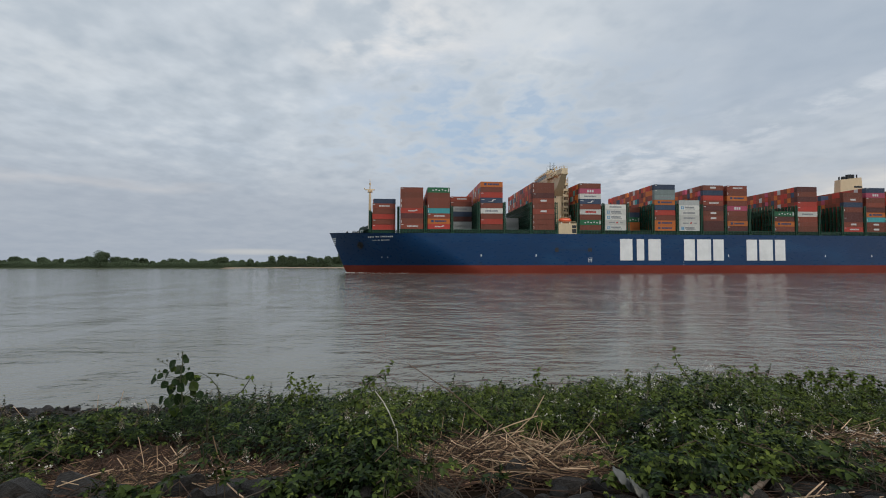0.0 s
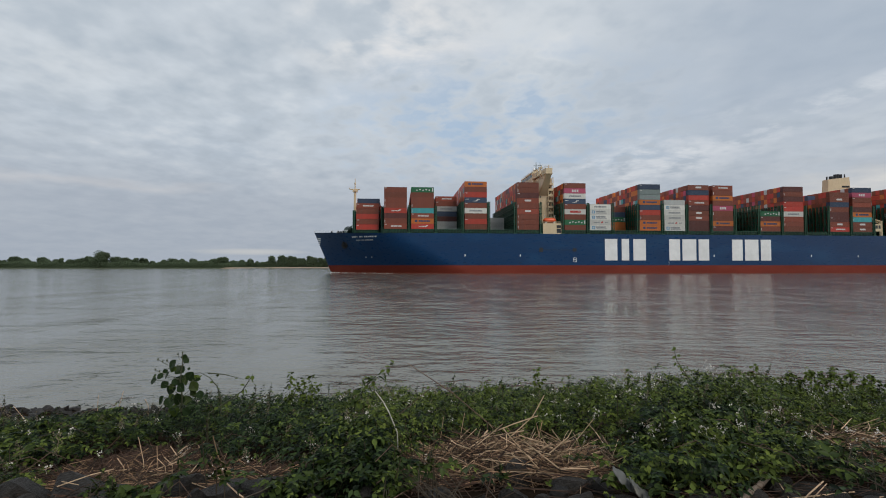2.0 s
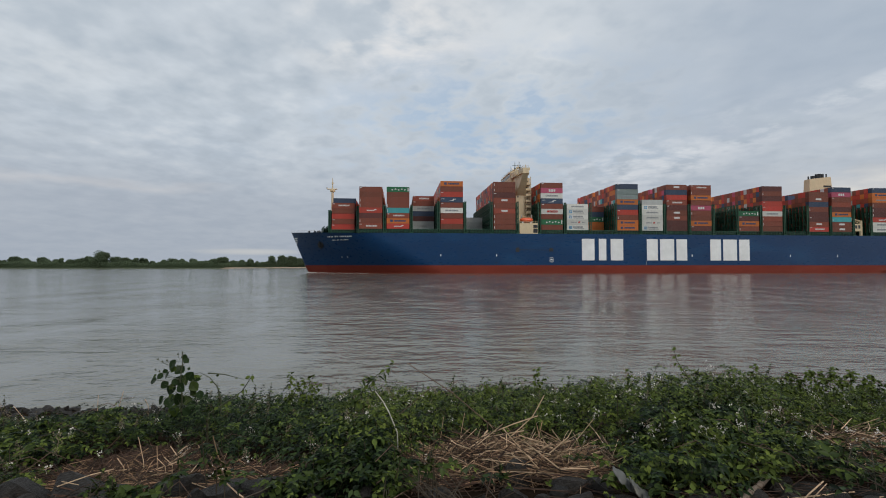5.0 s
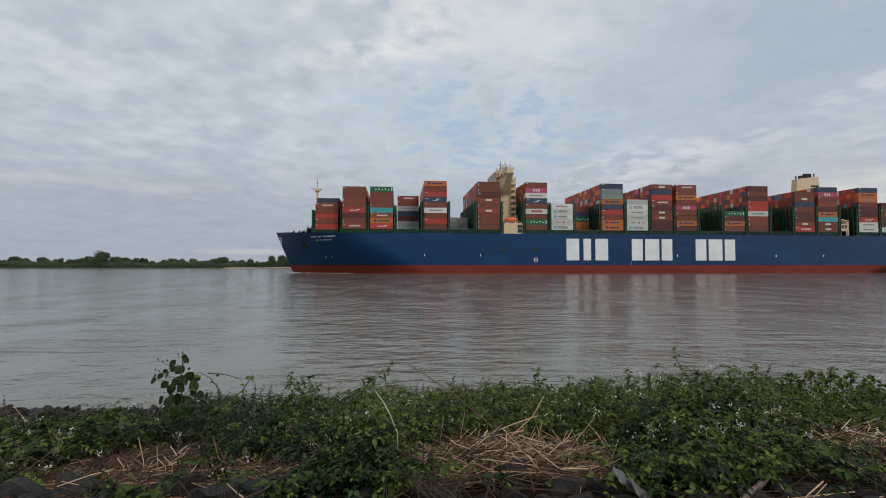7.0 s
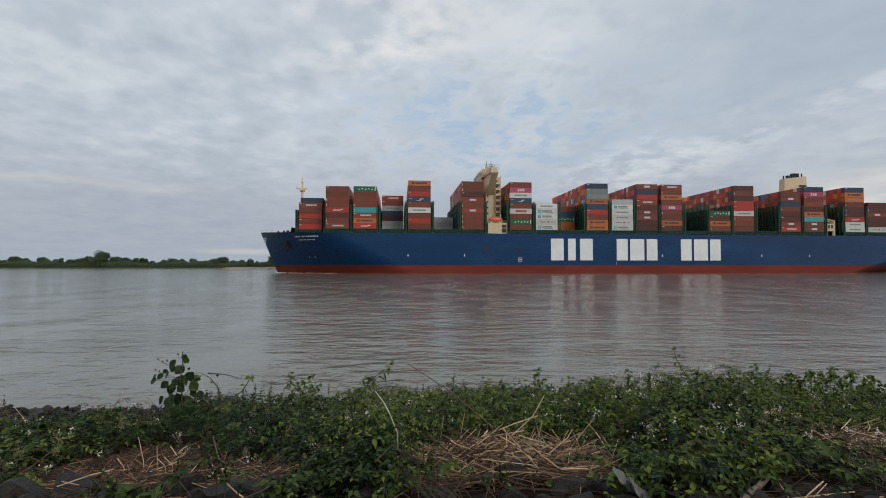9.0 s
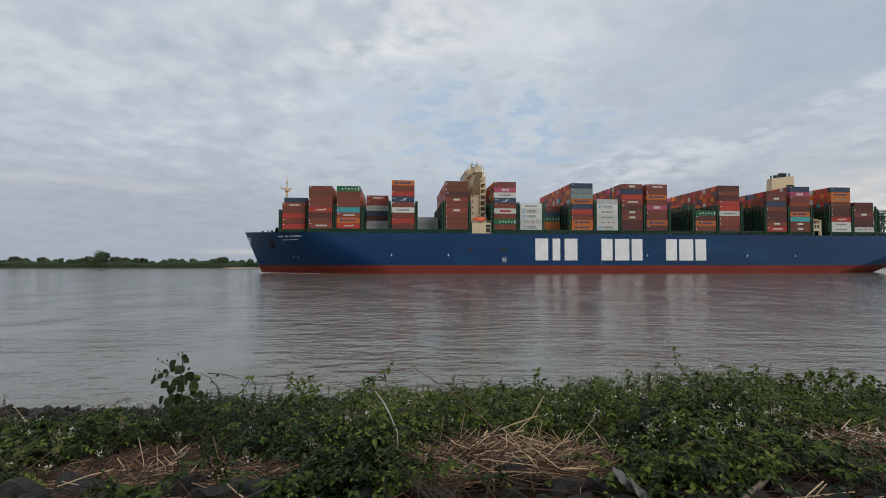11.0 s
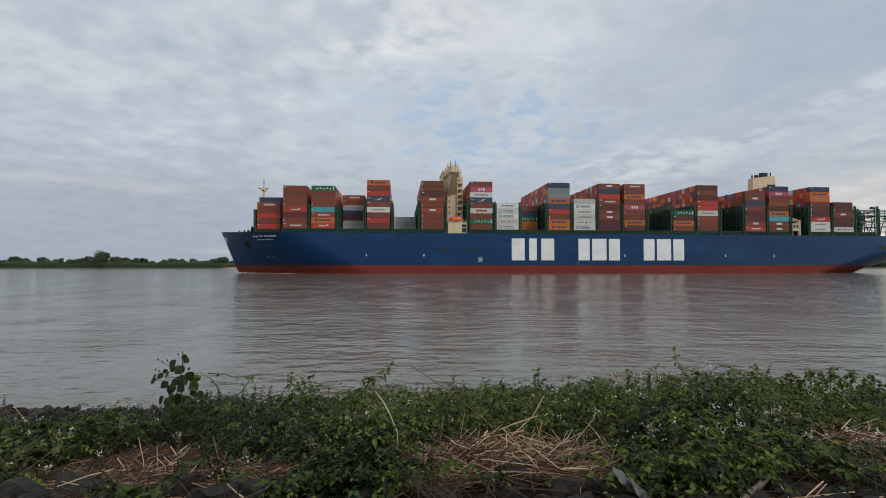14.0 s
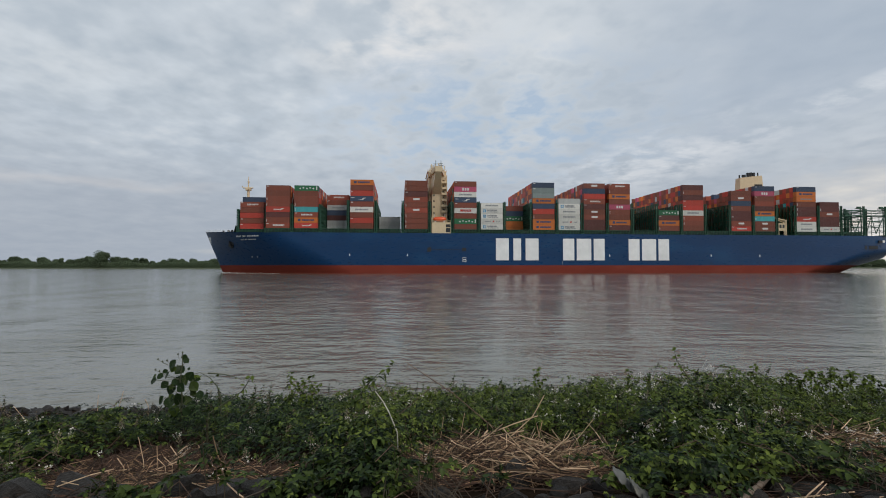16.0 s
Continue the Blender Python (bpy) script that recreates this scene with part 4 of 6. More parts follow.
def clump_quads(rng, centres, size):
    """Small bent leaf clumps, one island each."""
    n_ = len(centres)
    d = rng.normal(size=(n_, 3))
    d /= np.linalg.norm(d, axis=1)[:, None]
    e = np.cross(d, rng.normal(size=(n_, 3)))
    e /= np.linalg.norm(e, axis=1)[:, None]
    s = (size * rng.uniform(0.6, 1.3, n_))[:, None]
    k = np.cross(d, e)
    v = np.stack([centres - d * s, centres + e * s * 0.6 + k * s * 0.15, centres + d * s, centres - e * s * 0.6 + k * s * 0.15], 1).reshape(-1, 3)
    f = np.arange(n_ * 4).reshape(-1, 4)
    return v, f


def far_tree_meshes(seed, height, width):
    rng = np.random.default_rng(seed)
    g = Geo().beam((0, 0, -0.5), (0.2, 0, height * 0.55), 0.45, 7, 0.22)
    lobes = []
    for i in range(13):
        a = rng.uniform(0, 6.28)
        r = rng.uniform(0.05, 0.40) * width
        z = height * (0.2 + 0.68 * i / 12) * rng.uniform(0.85, 1.0)
        r *= 1.15 - 0.6 * i / 12
        lobes.append((math.cos(a) * r, math.sin(a) * r, z, width * rng.uniform(0.16, 0.27)))
        g.beam((0.1, 0, height * rng.uniform(0.25, 0.5)), lobes[-1][:3], 0.18, 5, 0.06)
    cs = []
    for x, y, z, r in lobes:
        q = rng.normal(size=(520, 3))
        q *= (rng.uniform(0.3, 1.0, 520) / np.linalg.norm(q, axis=1))[:, None] * r
        cs.append(q * (1, 1, 0.85) + (x, y, z))
    v, f = clump_quads(rng, np.concatenate(cs), 0.52 * max(1.0, height / 18))
    me = bpy.data.meshes.new("far_tree_crown")
    me.from_pydata(v.tolist(), [], f.tolist())
    me.materials.append(FAR_LEAF)
    return g.mesh("far_tree_trunk", BARK), me


def far_shore():
    random.seed(31)
    sand = material("far_beach_sand", (0.34, 0.25, 0.17), 0.95, 0, 0.15, 0.02, 0.3)
    grass = material("far_meadow", (0.060, 0.075, 0.030), 0.95, 0, 0.25, 0.02, 0.3)
    g = Geo()
    xs = list(range(-2600, 2601, 20))

    def edge(x):
        y = 712 + 8 * noise.noise((x * 0.01, 0, 0)) + 3 * noise.noise((x * 0.06, 5, 0))
        if x > -318:
            y += 150 * min(1.0, (x + 318) / 14)
        return y

    prof = ((-6, -0.6), (0, 0.15), (6, 0.9), (40, 1.6), (200, 2.0), (1700, 2.2))
    for x in xs:
        for d, z in prof:
            g.v.append((x, edge(x) + d, z))
    k = len(prof)
    g.f = [(i * k + j, (i + 1) * k + j, (i + 1) * k + j + 1, i * k + j + 1) for i in range(len(xs) - 1) for j in range(k - 1)]
    thing("far_shore", g, grass, "low green far bank of the river", "shore", kind="structure", smooth=True)
    g = Geo()
    xb = [-330 + 10 * i for i in range(40)]
    for x in xb:
        for d, z in ((-14, 0.02), (2, 0.6), (8, 1.5), (14, 1.2)):
            g.v.append((x, edge(x) + d, z))
    g.f = [(i * 4 + j, (i + 1) * 4 + j, (i + 1) * 4 + j + 1, i * 4 + j + 1) for i in range(len(xb) - 1) for j in range(3)]
    thing("beach", g, sand, "pale brown sandy beach on the far bank", "beach", kind="structure", smooth=True)
    kinds = [far_tree_meshes(50 + i, h, w) for i, (h, w) in enumerate(((13, 12), (15, 16), (11, 14), (18, 15), (24, 25)))]

    def tree(i, x, y, s, label="leafy dark green tree on the far river bank"):
        t = tagged(new("tree"), label, "tree", "far bank trees")
        part("trunk", kinds[i][0], None, t)
        part("crown", kinds[i][1], None, t)
        t.matrix_basis = pose(x, y, 1.0, 0, 0, random.uniform(0, 360)) @ Matrix.Diagonal((s * random.uniform(0.9, 1.35), s * random.uniform(0.9, 1.35), s, 1))

    x = -760.0
    while x < -345:
        tree(random.choice((0, 0, 1, 2, 2)), x, 733 + random.uniform(0, 25), random.uniform(0.7, 1.25))
        x += random.uniform(4, 8)
    tree(4, -523, 728, 1.1, "tall broad dark green tree standing above the rest")
    tree(3, -338, 738, 1.0)
    tree(1, -345, 742, 1.15)
    tree(1, -352, 736, 0.95)
    for i in range(46):
        tree(random.choice((0, 1, 2)), 500 + i * 11 + random.uniform(-4, 4), 885 + random.uniform(0, 30), random.uniform(1.15, 1.6))
    x = -425.0
    while x < 120:
        y = 880 + random.uniform(0, 40)
        s = random.uniform(0.6, 0.85)
        if x > -325:
            s = random.uniform(1.35, 1.8)
        elif x > -400:
            s = random.uniform(0.95, 1.1) - 0.25 * (x + 400) / 75
        tree(random.choice((0, 1, 1, 2, 3)), x, y, s)
        x += random.uniform(8, 16) if x > -325 else random.uniform(4, 8)
    # scrub between the trunks
    rng = np.random.default_rng(3)
    n_ = 56000
    px = rng.uniform(-780, -322, n_)
    py = 720 + rng.uniform(0, 30, n_)
    top = 8.5 + 2.5 * np.sin(px * 0.08) * np.sin(px * 0.031)
    pz = 0.8 + rng.uniform(0, 1, n_) * top
    pick = rng.uniform(size=n_)
    qx = np.where(pick < 0.35, rng.uniform(-430, -312, n_), np.where(pick < 0.6, rng.uniform(-312, -150, n_), rng.uniform(480, 1000, n_)))
    qy = 878 + rng.uniform(0, 30, n_)
    qz = 0.8 + rng.uniform(0, 1, n_) * np.where(qx < 0, np.interp(qx, (-430, -330, -315), (12.0, 8.5, 6.0)) + 1.6 * np.sin(qx * 0.11), 12.0 + 2.5 * np.sin(qx * 0.04))
    v, f = clump_quads(rng, np.concatenate([np.stack([px, py, pz], 1), np.stack([qx, qy, qz], 1)]), 0.62)
    me = bpy.data.meshes.new("scrub")
    me.from_pydata(v.tolist(), [], f.tolist())
    me.materials.append(FAR_LEAF)
    thing("scrub", me, None, "dense green scrub along the far bank", "scrub", kind="stuff")


far_shore()

# ---------------------------------------------------------------- embankment: stones, straw, brambles
STONE = material("basalt_stone", (0.0265, 0.0235, 0.0205), 0.52, 0, 0.6, 7.0, 30.0, 0.05, 0.16, rand=0.45, stain=(0.060, 0.05, 0.042), stain_amt=0.35, stain_scale=9)
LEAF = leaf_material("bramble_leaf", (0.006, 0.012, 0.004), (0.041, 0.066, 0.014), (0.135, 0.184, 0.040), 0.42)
# dark and light mixes: leaf age, and shade and light put into colour
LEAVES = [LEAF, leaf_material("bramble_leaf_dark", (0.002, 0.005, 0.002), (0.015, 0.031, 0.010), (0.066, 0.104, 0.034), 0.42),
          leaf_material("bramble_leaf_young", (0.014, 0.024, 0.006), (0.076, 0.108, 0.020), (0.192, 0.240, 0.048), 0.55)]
DRY = material("dry_bramble_cane", (0.10, 0.062, 0.042), 0.8, 0, 0.3, 10.0, 60.0, rand=0.4)
CANE = material("bramble_cane", (0.050, 0.036, 0.020), 0.7, 0, 0.3, 10.0, 80.0)
STRAW = material("dry_reed_straw", (0.24, 0.150, 0.085), 0.8, 0, 0.2, 8.0, 60.0, 0, 0.3, rand=0.6, island=True)
PALE_STRAW = material("pale_reed_straw", (0.43, 0.305, 0.19), 0.7, 0, 0.2, 8.0, 60.0, 0, 0.3, rand=0.5, island=True)
# dark brown stems; the dark also stands for shade between and under straw
DARK_STRAW = material("damp_reed_straw", (0.052, 0.029, 0.017), 0.7, 0, 0.2, 8.0, 60.0, 0, 0.3, rand=0.8, island=True)
PETAL = material("bramble_blossom", (0.68, 0.63, 0.56), 0.6, 0, 0.05, 30.0, 90.0)
BUD = material("bramble_bud", (0.19, 0.145, 0.095), 0.7, 0, 0.2, 30.0, 90.0, rand=0.35)
WOOD = material("driftwood", (0.17, 0.125, 0.09), 0.8, 0, 0.25, 12.0, 60.0, 0.004)
BLEACHED = material("bleached_stick", (0.42, 0.39, 0.34), 0.7, 0, 0.12, 12.0, 60.0)
SCRAP = material("white_plastic_scrap", (0.11, 0.11, 0.10), 0.45, 0, 0.15, 8.0, 40.0, stain=(0.30, 0.27, 0.2), stain_amt=0.5, stain_scale=10)


def across(x, y):
    """Bearing of a place on the bank, as the share of the half view."""
    return x / y / 0.93


CREST = ((-1.3, 0.15), (-0.8, 0.16), (-0.64, 0.24), (-0.5, 0.32), (-0.38, 0.28), (-0.2, 0.36), (-0.05, 0.45), (0.1, 0.47), (0.35, 0.49), (0.65, 0.54), (0.74, 0.48), (0.82, 0.35), (1.0, 0.31), (1.4, 0.31))
STRAW_BEDS = ((0.45, 2.98, 0.72, 0.84), (-1.45, 2.62, 0.92, 0.42), (-1.95, 3.3, 0.42, 0.5), (2.80, 3.0, 0.56, 0.80), (-0.10, 2.5, 0.16, 0.18))


# thickets that stand up from the cover: place, radius, height
MOUNDS = ((-1.55, 4.2, 0.8, 0.05), (-2.5, 3.7, 0.7, 0.14), (-0.55, 2.85, 0.6, 0.13), (1.55, 3.0, 0.7, 0.14), (2.4, 3.9, 0.7, 0.14), (-0.9, 3.9, 0.6, 0.03), (-0.52, 2.45, 0.42, 0.05))


def smooth(a, b, v):
    t = min(1.0, max(0.0, (v - a) / (b - a)))
    return t * t * (3 - 2 * t)


def in_bed(x, y):
    """0 in the middle of a straw bed, 1 outside all of them."""
    k = 1.0
    for cx, cy, rx, ry in STRAW_BEDS:
        d = math.hypot((x - cx) / rx, (y - cy) / ry)
        k = min(k, smooth(0.75, 1.2, d + 0.25 * noise.noise((x * 4, y * 4, 0))))
    return k


# stretches of the bare stone foot, as bearings
BARE = ((-1.2, -0.70), (-0.62, -0.38), (-0.05, 0.36), (0.66, 1.2))


def clump(x, y, cell=0.27):
    """The nearest clump of shoots: way out from its middle, share of its radius, a number of its own."""
    best = (9.0, 0, 0, 0)
    i0, j0 = math.floor(x / cell), math.floor(y / cell)
    for i in (i0 - 1, i0, i0 + 1):
        for j in (j0 - 1, j0, j0 + 1):
            q = noise.cell_vector((i + 0.5, j + 0.5, 0.5))
            dx, dy = (x / cell - i - 0.5 - 0.35 * q.x), (y / cell - j - 0.5 - 0.35 * q.y)
            d = dx * dx + dy * dy
            if d < best[0]:
                best = (d, dx, dy, q.z)
    return best


def canopy(x, y):
    """Height of the bramble cover over the ground."""
    q = across(x, y)
    c = np.interp(q, [a for a, _ in CREST], [b for _, b in CREST])
    c *= min(1.0, 0.06 + max(0.0, (y - 1.8) / 3.9)) * (1 - smooth(7.2, 9.0, y) * 0.8)
    if q < -0.55:
        c *= 1 - 0.94 * smooth(3.7, 6.0, y) * smooth(0.55, 0.66, -q)
    for mx, my, mr, mh in MOUNDS:
        c += mh * max(0.0, 1 - ((x - mx) ** 2 + (y - my) ** 2) / mr ** 2)
    c *= 0.25 + 0.75 * in_bed(x, y)
    c *= 1 + 0.8 * noise.noise((x * 1.7, y * 1.7, 9.1)) + 0.25 * noise.noise((x * 4.2, y * 4.2, 2.1))
    d, _, _, q = clump(x, y)
    c += (0.085 + 0.05 * q) * (1 - 2.4 * d) * in_bed(x, y)
    return max(0.02, min(c, 0.08 + 1.25 * np.interp(q, [a for a, _ in CREST], [b for _, b in CREST])))


def cover(x, y):
    """How thickly leaves stand."""
    q = across(x, y)
    k = 0.025 + 0.975 * in_bed(x, y)
    if y < 2.5:
        for a, b in BARE:
            if a < q < b:
                k *= 0.05 + 0.95 * smooth(2.15, 2.55, y)
    if q < -0.55 and y > 5.0:
        k *= 0.45 if y < 6.5 else 0.13
    if y > 8.5:
        k *= 0.4
    k *= 1 - 0.65 * smooth(0.22, 0.45, clump(x, y)[0])
    return k * (0.85 + 0.5 * noise.noise((x * 2.1, y * 2.1, 4.4)))


def leaf_sheet(rng, base, normal, size, plain=False, way=None):
    """Bramble leaves of three toothed, folded leaflets each."""
    n_ = len(base)
    up = normal / np.linalg.norm(normal, axis=1)[:, None]
    ref = rng.normal(size=(n_, 3))
    fw = np.cross(up, ref)
    if way is not None:
        fw = np.where(np.abs(way).sum(1)[:, None] > 0, way - up * (way * up).sum(1)[:, None], fw)
    fw /= np.linalg.norm(fw, axis=1)[:, None]
    sd = np.cross(up, fw)
    # outline of one leaflet: along, across, lift
    half = [(0.14, 0.17, 0.03), (0.34, 0.30, 0.05), (0.38, 0.25, 0.04), (0.55, 0.28, 0.03), (0.60, 0.21, 0.02), (0.76, 0.17, 0.0), (0.81, 0.10, -0.02)]
    prof = np.array([(0, 0, 0)] + half + [(1.12, 0, -0.16)] + [(a, -b, c) for a, b, c in half[::-1]] + [(0.36, 0, -0.03), (0.70, 0, -0.07)])
    one = [(0, 16, 1), (1, 16, 2), (2, 16, 3), (3, 16, 17), (3, 17, 4), (4, 17, 5), (5, 17, 6), (6, 17, 7), (7, 17, 8)]
    tri = np.array(one + [tuple(k if k in (0, 8, 16, 17) else 16 - k for k in t[::-1]) for t in one])
    if plain:
        prof = np.array([(0, 0, 0), (0.42, 0.28, 0.04), (1.12, 0, -0.14), (0.42, -0.28, 0.04), (0.5, 0, -0.04)])
        tri = np.array([(0, 4, 1), (1, 4, 2), (2, 4, 3), (3, 4, 0)])
    vs = []
    for k, turn in enumerate((0.0, 1.25, -1.25)):
        ca, sa = math.cos(turn), math.sin(turn)
        f2, s2 = fw * ca + sd * sa, sd * ca - fw * sa
        droop = rng.uniform(-0.25, 0.15, n_)[:, None]
        f2 = f2 + up * droop
        stalk = 0.22 if k == 0 else 0.04
        o = base + fw * (size * (0.0 if k else stalk))[:, None]
        sc = (size * (1.0 if k == 0 else 0.85))[:, None, None]
        v = o[:, None, :] + sc * (prof[None, :, 0:1] * f2[:, None, :] + prof[None, :, 1:2] * s2[:, None, :] + prof[None, :, 2:3] * up[:, None, :])
        vs.append(v)
    v = np.stack(vs, 1).reshape(-1, 3)
    off = np.arange(n_ * 3)[:, None, None] * len(prof)
    return v, (tri[None] + off).reshape(-1, 3)


def fast_mesh(name, v, f, mat):
    me = bpy.data.meshes.new(name)
    me.vertices.add(len(v))
    me.vertices.foreach_set("co", np.asarray(v, np.float32).ravel())
    f = np.asarray(f, np.int32)
    me.loops.add(f.size)
    me.loops.foreach_set("vertex_index", f.ravel())
    me.polygons.add(len(f))
    me.polygons.foreach_set("loop_start", np.arange(len(f), dtype=np.int32) * f.shape[1])
    me.update(calc_edges=True)
    me.validate()
    if mat:
        me.materials.append(mat)
    return me


def brambles():
    rng = np.random.default_rng(8)
    seeds = []
    while len(seeds) < 46:
        y = 1.9 + 7.2 * rng.uniform() ** 1.2
        x = rng.uniform(-1.12, 1.12) * y * 0.93
        if in_bed(x, y) > 0.6 and all(math.hypot(x - a, y - b) > 0.30 * y ** 0.6 for a, b in seeds):
            seeds.append((x, y))
    seeds = np.array(seeds)
    pts, nor, size, white, kind_of, heading, tips = [], [], [], [], [], [], []
    n_try = 104000
    for k in range(n_try):
        y = math.sqrt(rng.uniform(1.75 ** 2, 9.4 ** 2))
        x = rng.uniform(-1.15, 1.15) * max(y * 0.93, 5.0)
        if k < 4000:                 # the dense bush beside the straw heap
            y = rng.uniform(2.1, 3.0)
            x = rng.uniform(-0.36, -0.10) * y
        elif k < 9000:               # and the one on its other side
            y = rng.uniform(2.2, 3.1)
            x = rng.uniform(0.36, 0.70) * y
        if rng.uniform() > cover(x, y) * (1.0 if abs(x) < y * 1.08 else 0.5):
            continue
        c = canopy(x, y)
        d = rng.uniform() ** 0.55
        _, dx, dy, q = clump(x, y)
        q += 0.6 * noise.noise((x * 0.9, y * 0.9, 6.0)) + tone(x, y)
        # inner leaves take the dark mix more often, for the shade inside
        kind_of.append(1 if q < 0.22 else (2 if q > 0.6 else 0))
        z = bank_z(x, y) + c * (0.12 + 0.80 * d) + 0.01
        pts.append((x, y, z))
        tilt = 0.42
        nor.append((rng.normal() * tilt + 1.5 * dx, rng.normal() * tilt + 1.5 * dy - 0.20, 1.0))
        size.append(rng.uniform(0.017, 0.042))
        white.append(d > 0.72)
        heading.append((0, 0, 0))
    # sprays: young canes arching out of the cover, leaves in two ranks along them
    for k in range(9000):
        y = math.sqrt(rng.uniform(1.9 ** 2, 8.6 ** 2)) if k % 3 else rng.uniform(2.1, 4.6)
        x = rng.uniform(-1.1, 1.1) * y * 0.93
        if rng.uniform() > cover(x, y) * 0.8:
            continue
        c = canopy(x, y)
        a = rng.uniform(0, 6.283)
        h = np.array((math.cos(a), math.sin(a), 0.0))
        side = np.array((-h[1], h[0], 0.0))
        l_ = rng.uniform(0.12, 0.34) * (0.6 if c < 0.12 else 1.0)
        o = np.array((x, y, bank_z(x, y) + c * rng.uniform(0.62, 0.98) + 0.012))
        rise, drop = rng.uniform(0.15, 0.75), rng.uniform(0.2, 0.8)
        # tone() adds light and shade to the colour of the whole spray
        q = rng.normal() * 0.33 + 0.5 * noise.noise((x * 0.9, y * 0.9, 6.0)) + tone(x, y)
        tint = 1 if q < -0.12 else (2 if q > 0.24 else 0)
        n_ = int(5 + l_ * 16)
        grow = rng.uniform(0.8, 1.25)
        for j in range(n_):
            t = (j + 0.6) / n_
            sg = 1 if j % 2 else -1
            pts.append(o + h * l_ * t + np.array((0, 0, l_ * (rise * t - drop * t * t))))
            heading.append(h * 0.55 + side * sg * 0.9 * (1.1 - t) + rng.normal(size=3) * 0.18)
            nor.append(np.array((0, -0.12, 1.0)) + h * (0.5 * t) + side * sg * 0.28 + rng.normal(size=3) * 0.2)
            size.append((0.040 - 0.022 * t) * grow * rng.uniform(0.85, 1.15))
            kind_of.append(2 if t > 0.8 and tint == 0 else tint)
            white.append(t > 0.4)
        tips.append(pts[-1] + np.array((0, -0.01, 0.02)))
    pts, nor, size, white, kind_of, heading, tips = (np.array(v) for v in (pts, nor, size, white, kind_of, heading, tips))
    tip_own = np.argmin(((tips[:, None, :2] - seeds[None]) ** 2).sum(2), 1)
    own = np.argmin(((pts[:, None, :2] - seeds[None]) ** 2).sum(2), 1)
    racemes = [raceme_mesh(k) for k in range(8)]
    bud_heads = [bud_mesh(k) for k in range(4)]
    singles = []
    for k in range(10):
        v, f = leaf_sheet(rng, np.zeros((1, 3)), np.array([(0.1, -0.1, 1.0)]), np.array([0.042 + 0.002 * k]))
        singles.append(fast_mesh("bramble_leaf", v, f, LEAF))
    for i, (sx, sy) in enumerate(seeds):
        pick = np.where(own == i)[0]
        if len(pick) < 12:
            continue
        root = tagged(new("bramble_bush"), "tangled green bramble bush on the embankment" + (" with small white blossoms" if across(sx, sy) > -0.3 else ""), "bush", "bank brambles")
        z0 = bank_z(sx, sy)
        root.location = (sx, sy, z0)
        o = np.array((sx, sy, z0))
        # dead canes lying over the leaves
        tops = pick[white[pick]]
        for j in rng.choice(tops, min(len(tops), 4), replace=False):
            t, l_ = rng.uniform(-0.9, 0.9), rng.uniform(0.10, 0.28)
            d = Vector((math.cos(t), math.sin(t), rng.normal() * 0.35)) * l_
            a = Vector(pts[j] - o) + Vector((0, -0.03, 0.03))
            m = a + d * 0.5 + Vector((0, 0, 0.06))
            part("dry_cane", Geo().beam(a - d * 0.2, m, 0.0020, 5, 0.0018).beam(m, a + d, 0.0018, 5, 0.0010), DRY, root)
        close = pick[(pts[pick, 1] < 2.3) & white[pick]]
        for j in close[:: max(1, len(close) // 26)][:26]:
            lf = part("leaf", singles[j % 10], None, root)
            lf.matrix_basis = Matrix.Translation(pts[j] - o) @ Euler((rng.normal() * 0.5 + 0.3, rng.normal() * 0.5, rng.uniform(0, 6.3))).to_matrix().to_4x4()
        for sel, plain in ((pick[pts[pick, 1] < 3.6], False), (pick[pts[pick, 1] >= 3.6], True)):
            for q in range(3):
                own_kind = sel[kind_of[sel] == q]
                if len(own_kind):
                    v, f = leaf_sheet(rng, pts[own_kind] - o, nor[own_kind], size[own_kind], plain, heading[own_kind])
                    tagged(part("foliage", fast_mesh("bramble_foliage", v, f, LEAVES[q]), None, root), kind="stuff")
        # canes arch from the root to some of the leaves
        g = Geo()
        reach = pick[((pts[pick, :2] - (sx, sy)) ** 2).sum(1) < 0.45 ** 2]
        for j in rng.choice(reach, min(len(reach), 26), replace=False) if len(reach) else []:
            a = Vector((rng.normal() * 0.12, rng.normal() * 0.12, -0.03))
            b = Vector(pts[j] - o)
            m = a.lerp(b, 0.55) + Vector((0, 0, 0.10 + 0.1 * rng.uniform()))
            prev = a
            for t in (0.25, 0.5, 0.75, 1.0):
                q = (1 - t) ** 2 * a + 2 * t * (1 - t) * m + t * t * b
                g.beam(prev, q, 0.0026 * (1.25 - t), 4, 0.0026 * (1.1 - t))
                prev = q
        tagged(part("cane", g, CANE, root), kind="stuff")
        # upright young shoots over the cover
        for j in rng.choice(pick[white[pick]], min(int(white[pick].sum()), 9), replace=False) if white[pick].any() else []:
            shoot(root, Vector(pts[j] - o), rng, rng.uniform(0.07, 0.20) * (0.7 if sy < 3.5 else 1.0))
        # blossoms in loose heads at the ends of the sprays
        share = across(sx, sy)
        bloom = 26 if share > 0.25 else (14 if share > -0.3 else 8)
        cand = np.where((tip_own == i) & (tips[:, 1] > 2.5) & (tips[:, 1] < 5.4))[0]
        for j in rng.choice(cand, min(len(cand), bloom), replace=False) if len(cand) else []:
            fl = tagged(part("blossom_head", racemes[int(rng.integers(8))], None, root), "small white bramble blossoms", kind="stuff")
